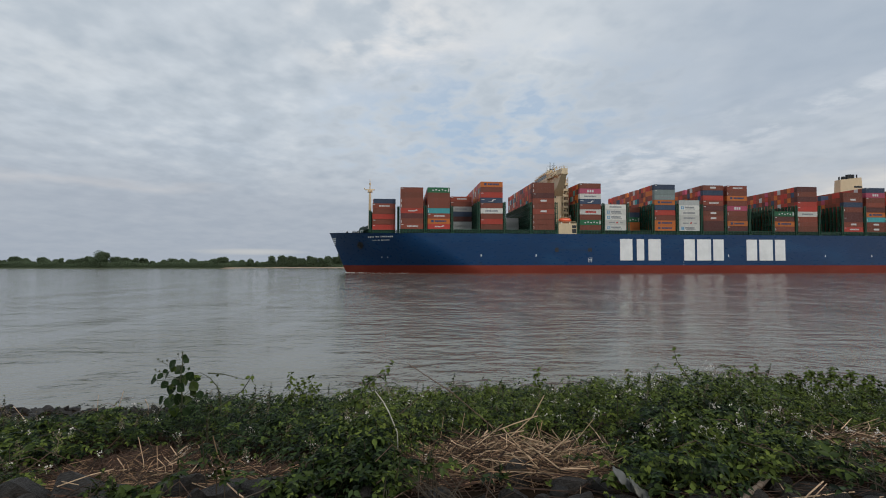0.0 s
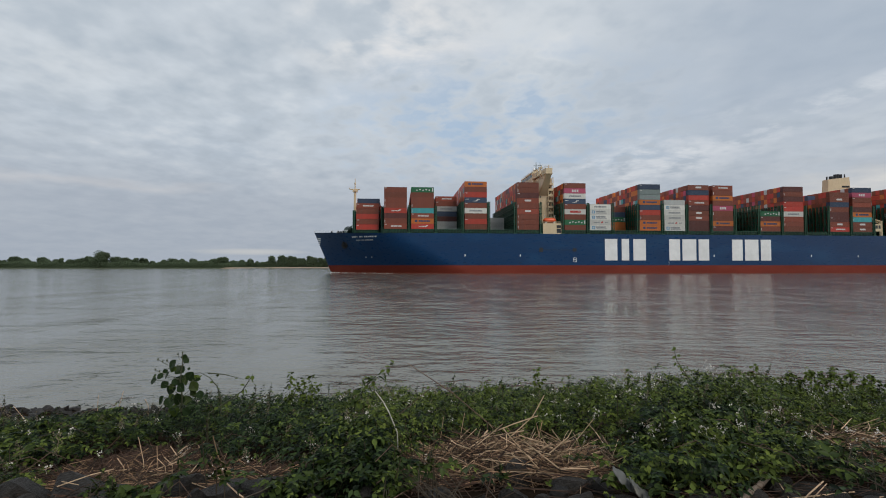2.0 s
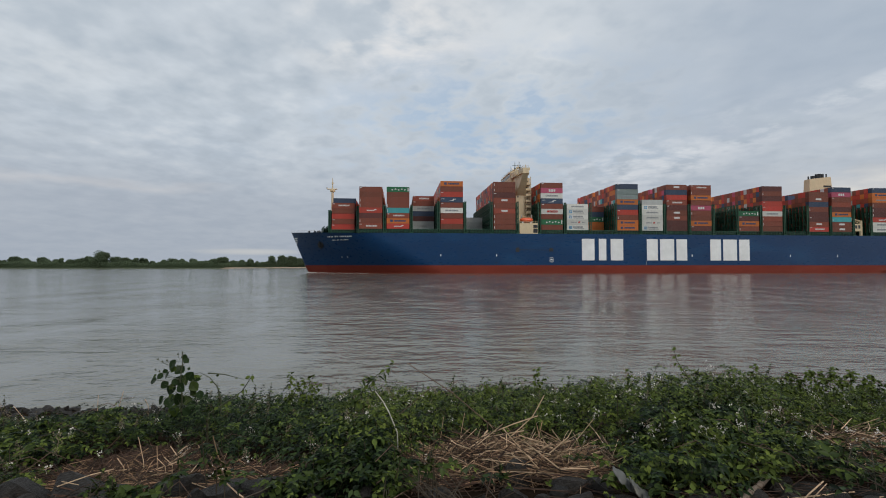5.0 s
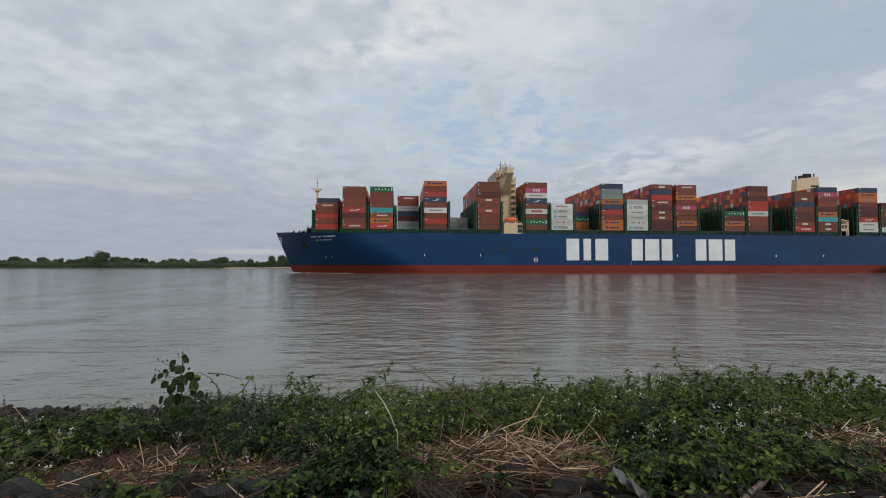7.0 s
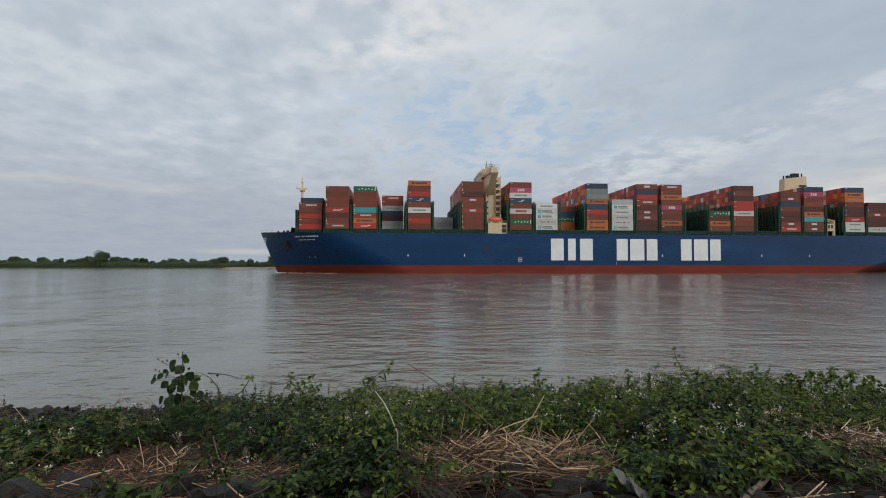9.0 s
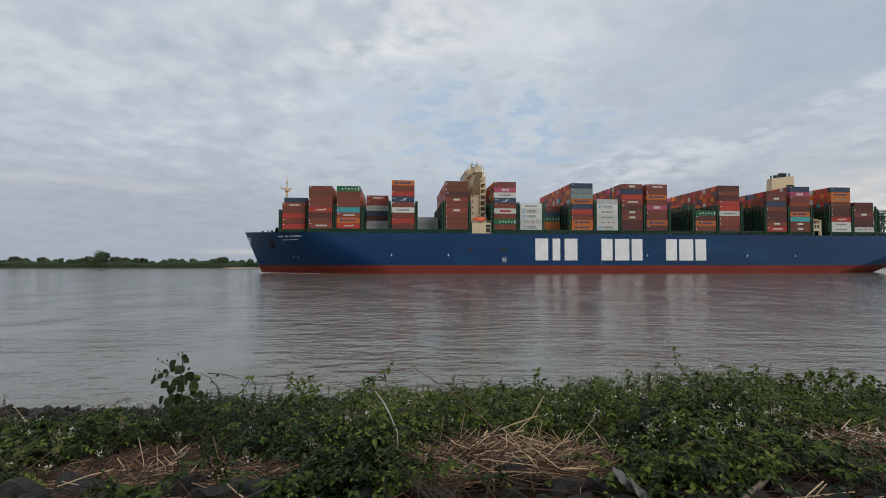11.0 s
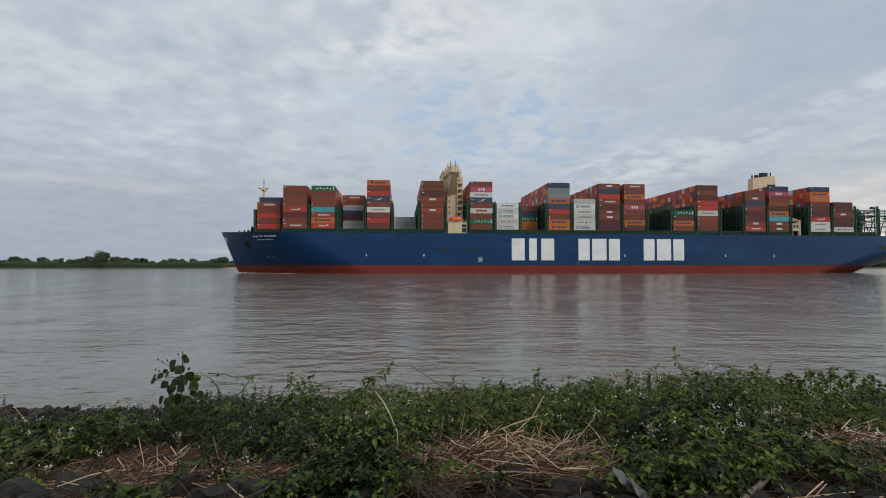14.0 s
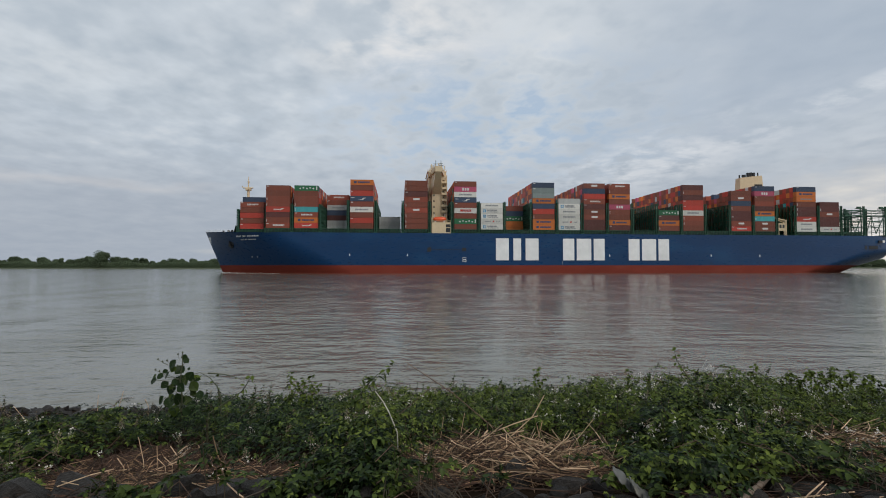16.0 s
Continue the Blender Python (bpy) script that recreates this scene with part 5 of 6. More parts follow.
            fl.matrix_basis = Matrix.Translation(tips[j] - o) @ Euler((rng.uniform(-0.3, 0.9), rng.uniform(-0.5, 0.5), rng.uniform(0, 6))).to_matrix().to_4x4() @ Matrix.Scale(rng.uniform(0.7, 1.1), 4)
        # spent heads: closed brownish buds on thin upright stalks
        cand = np.where((tip_own == i) & (tips[:, 1] > 2.6))[0]
        for j in rng.choice(cand, min(len(cand), 10), replace=False) if len(cand) else []:
            bd = tagged(part("bud_head", bud_heads[int(rng.integers(4))], None, root), "dull pinkish-brown bramble buds", kind="stuff")
            bd.matrix_basis = Matrix.Translation(tips[j] - o) @ Euler((rng.uniform(-0.4, 0.4), rng.uniform(-0.4, 0.4), rng.uniform(0, 6))).to_matrix().to_4x4() @ Matrix.Scale(rng.uniform(0.6, 1.1), 4)


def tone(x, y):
    """Leaf mix by place: younger and lighter, or darker, to carry light and shade."""
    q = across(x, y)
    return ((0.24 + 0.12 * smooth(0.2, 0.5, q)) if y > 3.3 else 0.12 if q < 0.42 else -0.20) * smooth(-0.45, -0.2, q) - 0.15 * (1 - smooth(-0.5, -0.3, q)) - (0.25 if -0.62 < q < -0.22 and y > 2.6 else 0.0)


def shoot(root, at, rng, length):
    tip = at + Vector((rng.normal() * 0.3, rng.normal() * 0.3, 1.0)).normalized() * length
    ps, ns, ss = [], [], []
    for k in range(6):
        t = (k + 1) / 6
        ps.append(at.lerp(tip, t))
        ns.append((rng.normal(), rng.normal(), 0.7))
        ss.append(0.032 * (1.1 - 0.6 * t))
    v, f = leaf_sheet(rng, np.array(ps), np.array(ns), np.array(ss))
    s_ = part("shoot", Geo().beam(at - Vector((0, 0, 0.1)), tip, 0.003, 4, 0.0015), CANE, root)
    part("shoot_leaves", fast_mesh("shoot_leaves", v, f, LEAF), None, s_)


def raceme_mesh(seed):
    """A loose head of open five-petalled blossoms and closed buds on thin stalks."""
    rng = random.Random(seed)
    bm = Geo()
    for _ in range(rng.randint(2, 5)):
        c = Vector((rng.gauss(0, 0.022), rng.gauss(0, 0.018), rng.uniform(-0.012, 0.018)))
        e = Euler((rng.uniform(-0.8, 0.8), rng.uniform(-0.8, 0.8), rng.uniform(0, 6))).to_matrix()
        r = rng.uniform(0.75, 1.15)
        for k in range(5):
            a = k * 2 * math.pi / 5
            bm.add([c + e @ (Vector((q * math.cos(a + t), q * math.sin(a + t), z)) * r) for q, t, z in ((0.0018, 0, 0), (0.0065, -0.5, 0.002), (0.0098, 0, 0.005), (0.0065, 0.5, 0.002))], [(0, 1, 2, 3)])
        bm.beam(c, (c.x * 0.5, c.y * 0.5, -0.03), 0.0004, 3)
    for _ in range(3):
        c = Vector((rng.gauss(0, 0.018), rng.gauss(0, 0.018), rng.uniform(0.0, 0.025)))
        bm.beam(c, c + Vector((0, 0, 0.008)), 0.0035, 5, 0.0015)
    return bm.mesh("blossom_head", PETAL)


def bud_mesh(seed):
    """A pyramid of small closed buds round a thin stalk."""
    rng = random.Random(90 + seed)
    g = Geo().beam((0, 0, -0.03), (0, 0, 0.07), 0.0011, 4, 0.0006)
    for k in range(13):
        z = 0.005 + 0.005 * k
        a, r = k * 2.4, 0.022 * (1 - z / 0.085)
        p = Vector((math.cos(a) * r, math.sin(a) * r, z + rng.uniform(-0.003, 0.006)))
        g.beam((0, 0, z - 0.008), p, 0.0005, 3).beam(p, p + Vector((p.x * 0.3, p.y * 0.3, 0.006)), 0.0032, 5, 0.0018)
    return g.mesh("bud_head", BUD)


brambles()


def stone_mesh(seed):
    rng = random.Random(seed)
    bm = bmesh.new()
    bmesh.ops.create_icosphere(bm, subdivisions=3, radius=0.5)
    cuts = []
    for _ in range(13):
        d = Vector((rng.gauss(0, 1), rng.gauss(0, 1), rng.gauss(0, 1))).normalized()
        cuts.append((d, rng.uniform(0.20, 0.38)))
    for v in bm.verts:
        for d, k in cuts:
            e = v.co.dot(d) - k
            if e > 0:
                v.co -= d * e
        v.co += v.co.normalized() * 0.006 * noise.noise(v.co * 6 + Vector((seed, 0, 0)))
        v.co.z *= 0.62
    me = bpy.data.meshes.new("stone")
    bm.to_mesh(me)
    bm.free()
    me.materials.append(STONE)
    return me


def stones():
    kinds = [stone_mesh(i) for i in range(8)]
    random.seed(77)
    spots = []

    def put(x, y, s, sink=0.25):
        ob = thing("stone", random.choice(kinds), None, "dark grey basalt stone set in the embankment", "stone", "bank stones")
        ob.matrix_basis = pose(x, y, bank_z(x, y) + s * (0.31 - sink) * 0.5, random.uniform(-25, 25), random.uniform(-25, 25), random.uniform(0, 360)) @ Matrix.Diagonal((s * random.uniform(0.9, 1.4), s, s * random.uniform(0.8, 1.2), 1))
        spots.append((x, y, s))

    # the large ones along the foot: bearing, top, width in the view
    for px, py, w in ((30, 851, 62), (62, 858, 80), (140, 848, 98), (196, 857, 66), (330, 840, 66), (398, 848, 72), (352, 866, 42), (464, 850, 70), (912, 828, 68), (1012, 843, 60), (776, 862, 84), (912, 866, 44),
                      (1060, 850, 48), (1092, 866, 66), (1372, 843, 44), (1428, 849, 70), (1388, 868, 44), (1526, 860, 78), (560, 872, 70), (655, 868, 76), (1240, 866, 60)):
        y = 2.27 - (py - 850) * 0.008
        s = w / 843.2 * y / 0.66
        x = (px - 784) / 843.2 * y
        ob = thing("stone", random.choice(kinds), None, "dark grey faceted basalt stone in the embankment", "stone", "bank stones")
        ob.matrix_basis = pose(x, y, 4.2 - (py - 470.5) / 843.2 * y - 0.20 * s, random.uniform(-18, 18), random.uniform(-18, 18), random.uniform(0, 360)) @ Matrix.Diagonal((s, s, s * 1.05, 1))
        spots.append((x, y, s))
    tries = 0
    while tries < 2000 and len(spots) < 160:
        tries += 1
        y = random.uniform(1.65, 2.16)
        x = random.uniform(-4.6, 4.6)
        s = random.uniform(0.14, 0.27)
        if all(math.hypot(x - a, y - b) > 0.42 * (s + c) for a, b, c in spots):
            put(x, y, s)
    near = len(spots)
    tries = 0
    while tries < 4000 and len(spots) < near + 170:
        tries += 1
        y = random.uniform(6.8, 14.6)
        x = random.uniform(-1.12, -0.5) * y * 0.93 if random.random() < 0.8 else random.uniform(-0.5, 1.0) * y
        s = random.uniform(0.20, 0.40)
        if all(math.hypot(x - a, y - b) > 0.40 * (s + c) for a, b, c in spots):
            put(x, y, s, 0.1)


stones()


def straw():
    rng = np.random.default_rng(17)
    for k, (cx, cy, rx, ry) in enumerate(STRAW_BEDS):
        g, g2, g3 = Geo(), Geo(), Geo()
        heap = 0.19 if k == 0 else 0.24 if k == 3 else 0.06

        def lift(x, y, r):
            return heap * (1 - r * r) * (0.65 + 0.9 * noise.noise((x * 3, y * 3, 7.0)))

        for _ in range(int(3600 * rx * ry / 0.7) + 300):
            a, r = rng.uniform(0, 6.28), math.sqrt(rng.uniform())
            x, y = cx + math.cos(a) * r * rx, cy + math.sin(a) * r * ry
            if k == 0 and y < 2.36 + 0.1 * noise.noise((x * 5, 0, 1)):
                continue
            z = bank_z(x, y) + 0.01 + lift(x, y, r) * rng.uniform(0.2, 1.0)
            t = rng.normal(0.2, 0.75) + (0 if rng.uniform() < 0.7 else 1.4)
            l_ = rng.uniform(0.10, 0.36)
            d = Vector((math.cos(t), math.sin(t) * 0.8, rng.normal(0, 0.22))) * l_
            p = Vector((x, y, z))
            rr = rng.uniform(0.0010, 0.0030)
            # mostly dark stems, most of all in bed 2: shade put into colour
            gg = g if rng.uniform() < (0.62 if k in (0, 3) else 0.95 if k == 2 else 0.74) else g2
            gg.beam(p - d * 0.5, p + d * 0.5, rr, 4, rr * 0.8)
        # thick broken reeds on top, some kinked, some standing up
        for _ in range(int((620 if k in (0, 3) else 110) * rx * ry / 0.64)):
            a, r = rng.uniform(0, 6.28), math.sqrt(rng.uniform()) * 0.97
            x, y = cx + math.cos(a) * r * rx, cy + math.sin(a) * r * ry
            if k == 0 and y < 2.4:
                continue
            p = Vector((x, y, bank_z(x, y) + 0.012 + lift(x, y, r) * rng.uniform(0.85, 1.08)))
            t = rng.uniform(0, 6.283) if rng.uniform() < 0.5 else rng.choice((0.5, -0.4, 0.1, 2.8)) + rng.normal(0, 0.4)
            d = Vector((math.cos(t), math.sin(t) * 0.8, abs(rng.normal(0, 0.25)) if rng.uniform() < 0.9 else rng.uniform(0.5, 1.2))).normalized() * rng.uniform(0.05, 0.27)
            rr = rng.uniform(0.0015, 0.0034)
            gg = g3 if rng.uniform() < (0.42 if k in (0, 3) else 0.08 if k == 2 else 0.26) else g2 if rng.uniform() < 0.55 else g
            m = p + d * rng.uniform(0.4, 0.8)
            gg.beam(p, m, rr, 6, rr * 0.95)
            if rng.uniform() < 0.45:
                gg.beam(m, m + (d + Vector((rng.normal(0, 0.06), rng.normal(0, 0.06), rng.normal(-0.04, 0.05)))) * 0.4, rr * 0.95, 6, rr * 0.7)
            else:
                gg.beam(m, p + d, rr * 0.95, 6, rr * 0.85)
        thing("broken_reeds", g3, PALE_STRAW, "thick pale yellow broken reed stems on a straw heap", "straw", "drift straw", "stuff")
        thing("loose_straw", g2, STRAW, "pale dry reed stems scattered over a straw heap", "straw", "drift straw", "stuff")
        thing("straw_heap", g, DARK_STRAW, "heap of dry broken reed straw washed up on the bank", "straw", "drift straw", "stuff")


straw()


def litter():
    """Broken stems and dead leaves on the soil under the brambles."""
    rng = np.random.default_rng(23)
    g = Geo()
    for _ in range(1700):
        y = rng.uniform(2.05, 4.6)
        x = rng.uniform(-1.1, 1.1) * y * 0.93
        if -0.4 < x / y < -0.08 and rng.uniform() < 0.8:
            continue
        p = Vector((x, y, bank_z(x, y) + rng.uniform(0.004, 0.04)))
        t = rng.normal(0.2, 0.9)
        d = Vector((math.cos(t), math.sin(t), rng.normal(0, 0.15))) * rng.uniform(0.05, 0.2)
        g.beam(p - d, p + d, rng.uniform(0.001, 0.003), 4)
    thing("straw_litter", g, DARK_STRAW, "dead brown stems lying on the soil under brambles", "straw", "drift straw", "stuff")


litter()


def stalk(name, pts, r, mat, label, category, sides=6):
    g = Geo()
    for a, b in zip(pts, pts[1:]):
        g.beam(a, b, r, sides, r * 0.85)
    return thing(name, g, mat, label, category)


def spot(px, py, dist):
    """A place at that bearing, slope of sight and distance."""
    x = (px - 784) / 843.2 * dist
    z = 4.2 - (py - 470.5) / 843.2 * dist
    return Vector((x, dist, z))


# ---------------------------------------------------------------- single plants, stalks and flotsam
def leaf_mesh(name, length, width, mat=None):
    """One broad leaf, folded along its midrib."""
    g = Geo()
    rows = ((0.0, 0.0), (0.18, 0.32), (0.42, 0.5), (0.66, 0.42), (0.86, 0.2), (1.0, 0.0))
    for t, w in rows:
        z = -0.12 * t * t * length
        g.v += [(t * length, w * width, z + 0.12 * w * width), (t * length, 0, z - 0.02 * length), (t * length, -w * width, z + 0.12 * w * width)]
    for i in range(len(rows) - 1):
        k = 3 * i
        g.f += [(k, k + 1, k + 4, k + 3), (k + 1, k + 2, k + 5, k + 4)]
    return g.mesh(name, mat or LEAF)


def ray_pose(p, way, roll):
    """A pose at p whose x axis points along way."""
    x = Vector(way).normalized()
    z = (Vector((0, 0, 1)) - x * x.z)
    z = z.normalized() if z.length > 0.05 else Vector((1, 0, 0))
    m = Matrix((x, z.cross(x), z)).transposed().to_4x4()
    return Matrix.Translation(p) @ m @ pose(0, 0, 0, roll, 0, 0)


GREEN_CANE = material("green_bramble_cane", (0.050, 0.056, 0.022), 0.6, 0, 0.35, 12.0, 80.0)
BIG_LEAF = [leaf_mesh("broad_leaf", 0.095, 0.076, LEAF), leaf_mesh("broad_leaf", 0.062, 0.050), leaf_mesh("broad_leaf", 0.038, 0.028, LEAVES[2])]


def leafy(name, label, category, stems, count, seed, r=0.006, big=0, spread=0.05):
    """A plant of bent stems with leaves set along them, rooted in the bank."""
    rng = random.Random(seed)
    root = tagged(new(name), label, category)
    base = stems[0][0]
    root.location = base
    for pts in stems:
        g = Geo()
        pts = [p - base for p in pts]
        for i, (a, b) in enumerate(zip(pts, pts[1:])):
            q = len(pts) - 1
            g.beam(a, b, r * (1 - 0.75 * i / q), 6, r * (1 - 0.75 * (i + 1) / q))
        part("stem", g, GREEN_CANE, root)
        length = sum((b - a).length for a, b in zip(pts, pts[1:]))
        n_ = max(2, int(count * length))
        for j in range(n_):
            t = (0.25 + 0.75 * (j + rng.random()) / n_) * (len(pts) - 1)
            i = min(int(t), len(pts) - 2)
            p = pts[i].lerp(pts[i + 1], t - i)
            way = Vector((rng.uniform(-1, 1), rng.uniform(-1, 0.3), rng.uniform(-0.9, 0.35)))
            lf = part("leaf", BIG_LEAF[min(2, big + (1 if t > len(pts) - 1.6 else 0) + rng.choice((0, 0, 1, 1)))], None, root)
            lf.matrix_basis = ray_pose(p + way * spread * (0.2 + rng.random()) * 0.35, way, rng.uniform(-45, 45))
    return root


def grounded(px, py, dist):
    p = spot(px, py, dist)
    p.z = bank_z(p.x, p.y) - 0.03
    return p


# the sapling that stands over the brambles
D0 = 4.1


def sapling():
    """A thin stem with side twigs, broad rounded leaves and a few closed buds at the ends."""
    rng = random.Random(3)
    root = tagged(new("sapling"), "leafy green sapling with broad rounded leaves rising over the brambles", "sapling")
    base = grounded(325, 0, D0)
    root.location = base
    stem = [base, spot(325, 735, D0), spot(327, 700, D0), spot(323, 670, D0), spot(326, 648, D0), spot(327, 622, D0)]
    g = Geo()
    for i, (a, b) in enumerate(zip(stem, stem[1:])):
        g.beam(a - base, b - base, 0.011 * (1 - 0.16 * i), 6, 0.011 * (1 - 0.16 * (i + 1)))
    part("stem", g, GREEN_CANE, root)
    broad = [leaf_mesh("broad_leaf", 0.105, 0.095, m) for m in (LEAVES[1], LEAF, LEAVES[1])]
    for px, py, w in ((309, 643, 19), (333, 637, 12), (322, 653, 20), (333, 668, 25), (322, 672, 20), (340, 664, 18), (296, 679, 16), (276, 672, 16), (308, 686, 22), (324, 684, 20),
                      (347, 682, 20), (358, 696, 16), (346, 693, 15), (300, 662, 15), (288, 664, 13), (319, 704, 22), (335, 706, 20), (304, 710, 20), (290, 706, 18), (343, 714, 18), (352, 668, 14), (314, 724, 22), (336, 726, 20)):
        p = spot(px, py, D0 + rng.uniform(-0.14, 0.10)) - base
        near = min((stem[k].lerp(stem[k + 1], t) - base for k in range(1, 5) for t in (0.0, 0.5)), key=lambda q: (q - p - Vector((0, 0, -0.04))).length)
        part("twig", Geo().beam(near, p, 0.0030, 5, 0.0018), GREEN_CANE, root)
        for j in range(2):           # a leaf and a smaller one beside it, blades turned to the open side
            k = w / 22 * (1.0 if j == 0 else rng.uniform(0.5, 0.75))
            n_ = Vector((rng.gauss(0, 0.45), -1.0, rng.uniform(0.1, 0.9))).normalized()
            x_ = Vector((p.x - near.x, 0, -0.06)).normalized() * 0.6 + Vector((rng.gauss(0, 0.5), 0, rng.uniform(-0.9, 0.1)))
            x_ = (x_ - n_ * x_.dot(n_)).normalized()
            o = p - x_ * 0.05 * k + (Vector((rng.gauss(0, 0.045), rng.uniform(0, 0.06), rng.gauss(0, 0.04))) if j else Vector((0, 0, 0)))
            lf = part("leaf", rng.choice(broad), None, root)
            lf.matrix_basis = Matrix.Translation(o) @ Matrix((x_, n_.cross(x_), n_)).transposed().to_4x4() @ Matrix.Scale(k, 4)
    for px, py in ((283, 636), (291, 640), (299, 638), (279, 654), (286, 657), (326, 624), (318, 627)):
        p = spot(px, py, D0) - base
        part("bud", Geo().beam(p, p + Vector((0.004, 0, 0.014)), 0.008, 6, 0.004), GREEN_CANE, root)
        part("twig", Geo().beam(p, spot(px + (326 - px) * 0.45, py + 9, D0) - base, 0.0014, 4), GREEN_CANE, root)


sapling()
leafy("bramble_cane_plant", "long arching bramble cane with few leaves", "cane",
      [[grounded(396, 0, 4.0), spot(395, 702, 4.0), spot(388, 682, 4.0), spot(375, 667, 4.0), spot(358, 658, 4.05), spot(346, 661, 4.05)], [spot(372, 659, 4.0), spot(400, 661, 4.0), spot(435, 670, 4.0)]], 9, 4, 0.006, 2)
leafy("bramble_cane_plant", "green bramble cane with a tuft of young leaves", "cane",
      [[grounded(372, 0, 3.6), spot(374, 730, 3.6), spot(410, 706, 3.6), spot(432, 690, 3.6), spot(445, 670, 3.6), spot(451, 660, 3.6)]], 20, 5, 0.007, 2)
leafy("bramble_cane_plant", "bramble cane leaning out with paired leaves", "cane",
      [[grounded(622, 0, 3.3), spot(630, 712, 3.3), spot(645, 686, 3.3), spot(668, 662, 3.3), spot(700, 643, 3.3)]], 42, 6, 0.005, 1)
leafy("bramble_cane_plant", "tall reddish bramble cane arching over the cover", "cane",
      [[grounded(1240, 0, 4.3), spot(1234, 692, 4.3), spot(1212, 664, 4.3), spot(1195, 638, 4.3), spot(1188, 609, 4.3)]], 14, 7, 0.008, 2)
# thin bush on the crest that lets the river show between its canes
for _px, _s in ((1395, 31), (1432, 32), (1462, 33), (1498, 34), (1532, 35), (1562, 36)):
    _q = random.Random(_s)
    _top = 642 + (_px - 1460) * (0.20 if _px > 1460 else -0.12)
    leafy("bramble_cane_plant", "loose dark bramble canes arching on the crest of the bank", "cane",
          [[grounded(_px + 6 * _k, 0, 4.9), spot(_px + 8 * _k, _top + 62, 4.9), spot(_px + 16 * _k, _top + 24 + 4 * abs(_k), 4.9), spot(_px + 30 * _k, _top + 4 + 9 * abs(_k), 4.85), spot(_px + 46 * _k, _top + 12 + 12 * abs(_k), 4.8)]
           for _k in (-1 + _q.uniform(-0.3, 0.3), _q.uniform(-0.3, 0.3), 1 + _q.uniform(-0.3, 0.3))], 42, _s, 0.004, 2)
for _px, _py, _d, _h, _s in ((516, 656, 4.4, 60, 8), (540, 668, 4.4, 45, 9), (553, 662, 4.5, 45, 10), (947, 648, 4.8, 45, 11), (1108, 650, 5.0, 40, 12), (1328, 640, 4.6, 60, 13),
                            (1470, 648, 4.6, 55, 14), (1290, 655, 4.8, 45, 15), (1395, 655, 4.9, 45, 16), (1050, 664, 5.0, 35, 17), (860, 668, 5.0, 35, 18), (760, 680, 4.8, 30, 19), (1520, 662, 4.6, 45, 20), (1440, 655, 4.4, 45, 21)):
    leafy("bramble_shoot", "upright young bramble shoot with small leaves", "shoot",
          [[grounded(_px - 4, 0, _d), spot(_px - 3, _py + _h, _d), spot(_px, _py + _h * 0.5, _d), spot(_px + 2, _py, _d)],
           [spot(_px - 3, _py + _h, _d), spot(_px + 10, _py + _h * 0.55, _d), spot(_px + 16, _py + _h * 0.3, _d)]], 60, _s, 0.004, 2)

stalk("reed_stalk", [grounded(862, 0, 3.7), spot(862, 745, 3.7), spot(800, 693, 3.9), spot(722, 642, 4.1)], 0.0044, DRY, "long leaning dry brown reed stalk", "reed")
stalk("reed_stalk", [spot(868, 800, 3.3), spot(940, 735, 3.4), spot(948, 722, 3.4), spot(961, 698, 3.4)], 0.0042, PALE_STRAW, "bent pale straw stalk standing out of the heap", "reed")
stalk("reed_stalk", [spot(862, 765, 3.4), spot(905, 748, 3.4), spot(950, 733, 3.4)], 0.0042, PALE_STRAW, "pale straw stalk lying across another", "reed")
stalk("reed_stalk", [spot(815, 815, 3.2), spot(840, 785, 3.2), spot(862, 758, 3.3)], 0.006, PALE_STRAW, "thick yellow reed stalk", "reed")
stalk("bleached_stick", [grounded(708, 0, 2.55), spot(704, 762, 2.55), spot(690, 728, 2.55), spot(680, 710, 2.6), spot(665, 690, 2.6)], 0.0036, BLEACHED, "bleached white bare stick standing in the brambles", "stick")
for _a in (((179, 742, 5.0), (180, 697, 5.0), 0.006), ((216, 722, 5.0), (224, 690, 5.0), 0.006), ((55, 742, 5.5), (32, 716, 5.5), 0.006), ((268, 716, 5.0), (262, 704, 5.0), 0.006),
           ((645, 740, 3.4), (655, 715, 3.4), 0.005), ((660, 745, 3.4), (668, 720, 3.4), 0.005), ((325, 808, 2.7), (308, 785, 2.7), 0.005), ((300, 820, 2.6), (285, 806, 2.6), 0.0045),
           ((312, 818, 2.6), (298, 804, 2.6), 0.0045), ((262, 812, 2.7), (252, 770, 2.7), 0.0045), ((228, 822, 2.7), (216, 806, 2.7), 0.006), ((780, 770, 3.6), (785, 735, 3.6), 0.005), ((815, 765, 3.6), (822, 728, 3.6), 0.005)):
    stalk("reed_stalk", [grounded(_a[0][0], 0, _a[0][2]), spot(*_a[0]), spot(*_a[1])], _a[2] * 0.5, PALE_STRAW, "short pale broken reed stalk standing upright", "reed")
_rng = random.Random(41)
for _k in range(34):
    _px, _py = _rng.uniform(90, 480), _rng.uniform(805, 862)
    _d = 0.466 / ((_py - 470.5) / 843.2 - 0.267) * 0.93
    _dx, _dy = _rng.uniform(-45, 45), _rng.uniform(-14, 10)
    stalk("reed_stalk", [spot(_px - _dx, _py - _dy * 0.5, _d), spot(_px + _dx, _py + _dy * 0.5, _d - 0.02)], _rng.uniform(0.0012, 0.0030), DARK_STRAW if _k % 2 else STRAW, "pale dry reed stalk lying on the dark straw", "reed", 5)
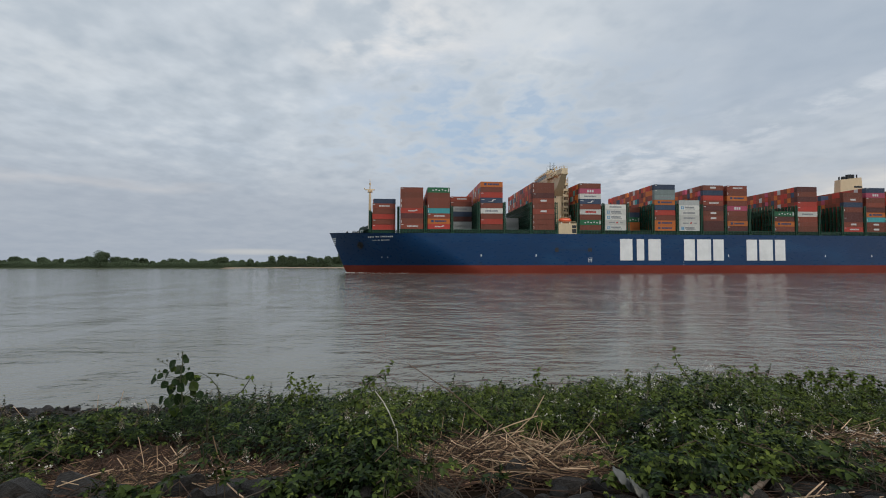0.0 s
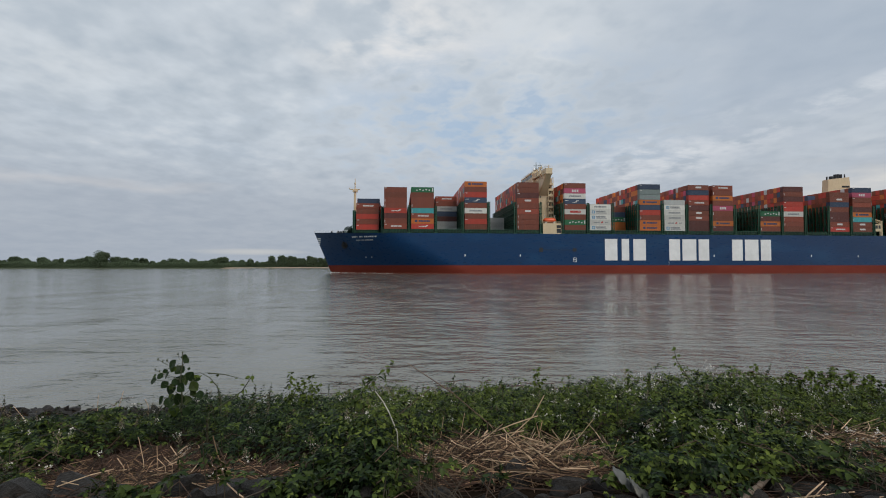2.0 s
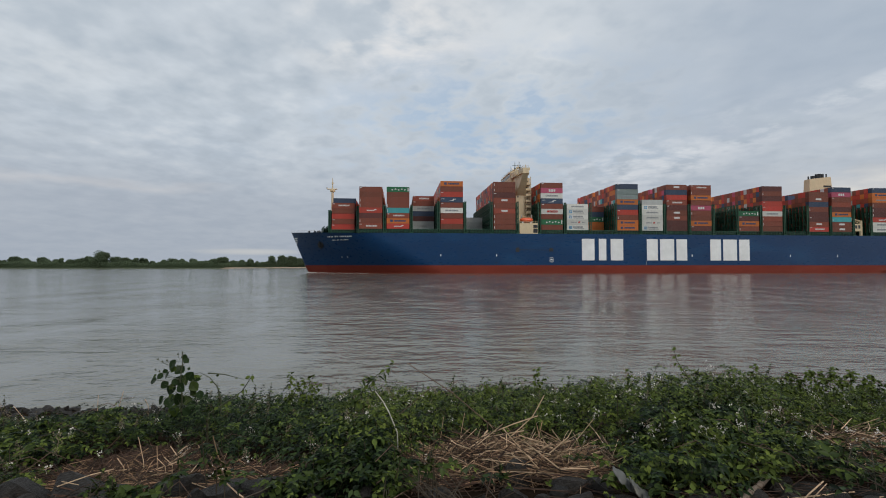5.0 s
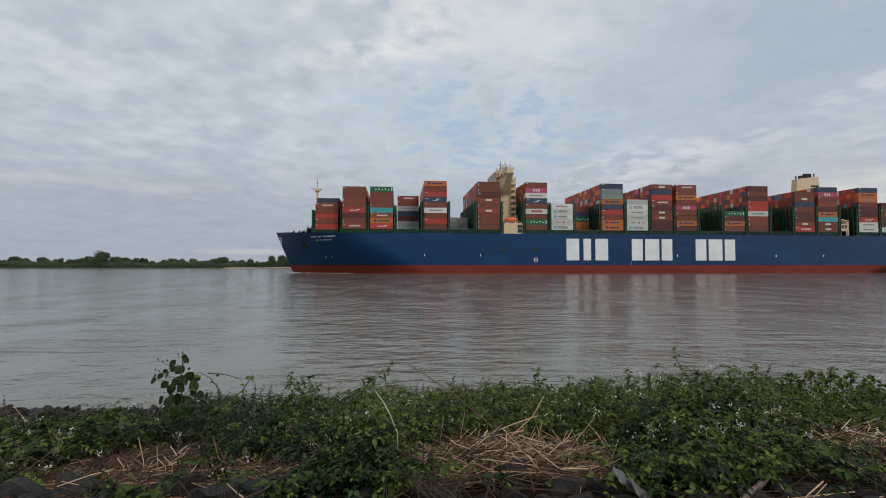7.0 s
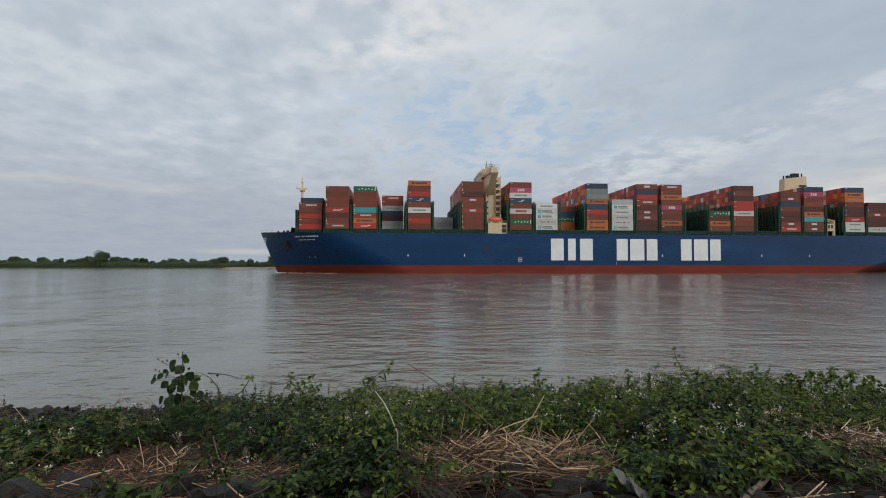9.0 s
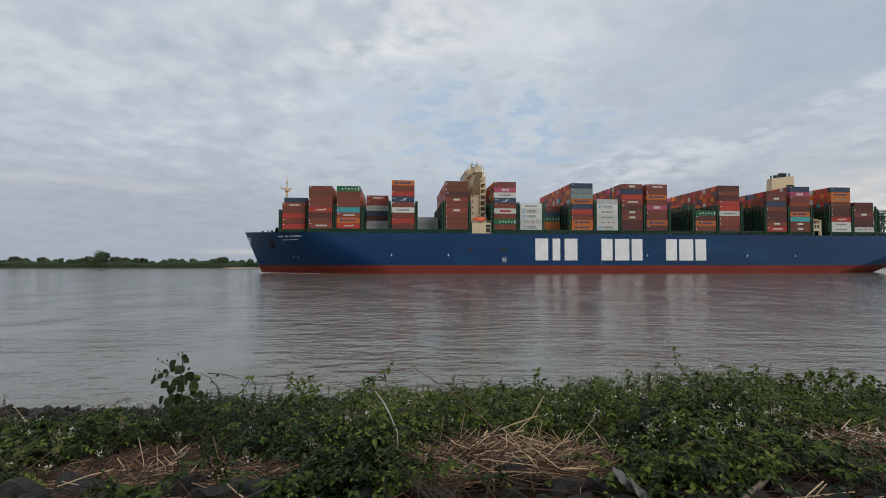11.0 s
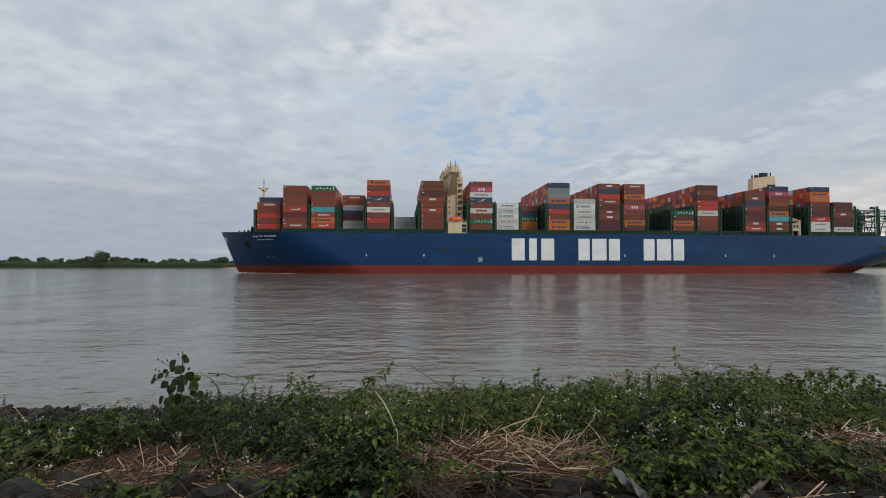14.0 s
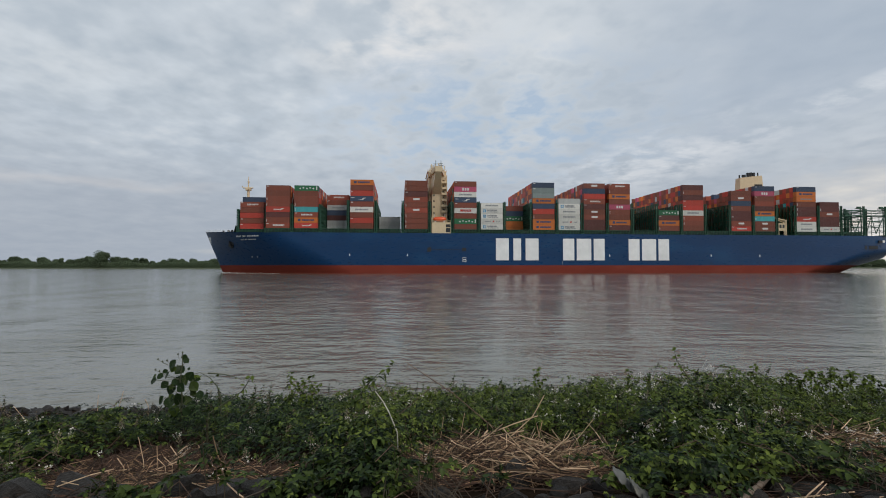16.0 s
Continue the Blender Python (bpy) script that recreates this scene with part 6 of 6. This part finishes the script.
for _a, _r in ((((1355, 880, 2.05), (1420, 872, 2.1), (1500, 864, 2.15)), 0.0055), (((1400, 890, 2.0), (1420, 868, 2.05), (1446, 846, 2.15)), 0.006), (((1415, 892, 2.0), (1432, 870, 2.05), (1452, 850, 2.15)), 0.004),
               (((1440, 880, 2.05), (1500, 880, 2.05), (1550, 872, 2.1)), 0.004), (((1370, 850, 2.25), (1390, 882, 2.05)), 0.004), (((112, 855, 2.2), (170, 835, 2.3), (210, 825, 2.35)), 0.005), (((120, 846, 2.2), (150, 852, 2.2)), 0.0035),
               (((408, 850, 2.2), (425, 865, 2.1), (445, 880, 2.05)), 0.006), (((700, 800, 2.6), (720, 812, 2.5), (735, 830, 2.4)), 0.004), (((370, 800, 2.6), (345, 830, 2.4)), 0.004)):
    stalk("reed_stalk", [spot(*p) for p in _a], _r * 0.6, PALE_STRAW, "dry reed stalk lying across the stones", "reed")
stalk("driftwood_branch", [spot(1296, 886, 2.0), spot(1318, 866, 2.1), spot(1336, 852, 2.2), spot(1350, 838, 2.35), spot(1300, 806, 2.6)], 0.014, WOOD, "pale brown driftwood branch wedged between the stones", "branch", 9)
stalk("dry_cane", [spot(420, 882, 2.0), spot(470, 862, 2.1), spot(560, 830, 2.3)], 0.004, CANE, "thin dry brown cane lying over the stones", "cane")


def scrap():
    """Torn plastic sheet caught on the stones."""
    rng = random.Random(9)
    root = tagged(new("plastic_scrap"), "torn white plastic scrap caught among the stones", "litter")
    root.location = spot(1110, 858, 1.99)
    scale = 0.95
    for k, (x0, z0, x1, z1, w) in enumerate(((-0.075, 0.085, 0.02, -0.01, 0.045), (0.0, 0.02, 0.09, -0.06, 0.06), (-0.01, 0.05, 0.03, -0.02, 0.03), (0.04, -0.02, 0.12, -0.09, 0.04))):
        g = Geo()
        n_ = 9
        for i in range(n_ + 1):
            t = i / n_
            cx, cz = scale * (x0 + (x1 - x0) * t), scale * (z0 + (z1 - z0) * t)
            ww = scale * 0.75 * w * (0.15 + 0.85 * math.sin(math.pi * min(1, t * 0.8 + 0.1))) * rng.uniform(0.75, 1.2)
            for s_ in (-1, -0.33, 0.33, 1):
                g.v.append((cx + 0.7 * s_ * ww * 0.5, -0.012 * k + rng.uniform(-0.008, 0.008) + 0.02 * s_, cz + 0.7 * s_ * ww * 0.5 + rng.uniform(-0.004, 0.004)))
        g.f = [(i * 4 + j, i * 4 + j + 1, (i + 1) * 4 + j + 1, (i + 1) * 4 + j) for i in range(n_) for j in range(3)]
        o = part("torn_strip", g, SCRAP, root, "", True)
        md = o.modifiers.new("thick", "SOLIDIFY")
        md.thickness = 0.002


scrap()


def motions():
    times = (0.0, 4.0, 8.0, 12.0, 16.0)
    walk(ship, [(t, ship_pose(t)) for t in times])
    for ob, m in MOVED:
        walk(ob, [(t, ship_pose(t) @ m) for t in times])
    # the surface drifts slowly downstream
    walk(water, [(t, pose(-0.35 * t, 0, 0)) for t in times])


motions()
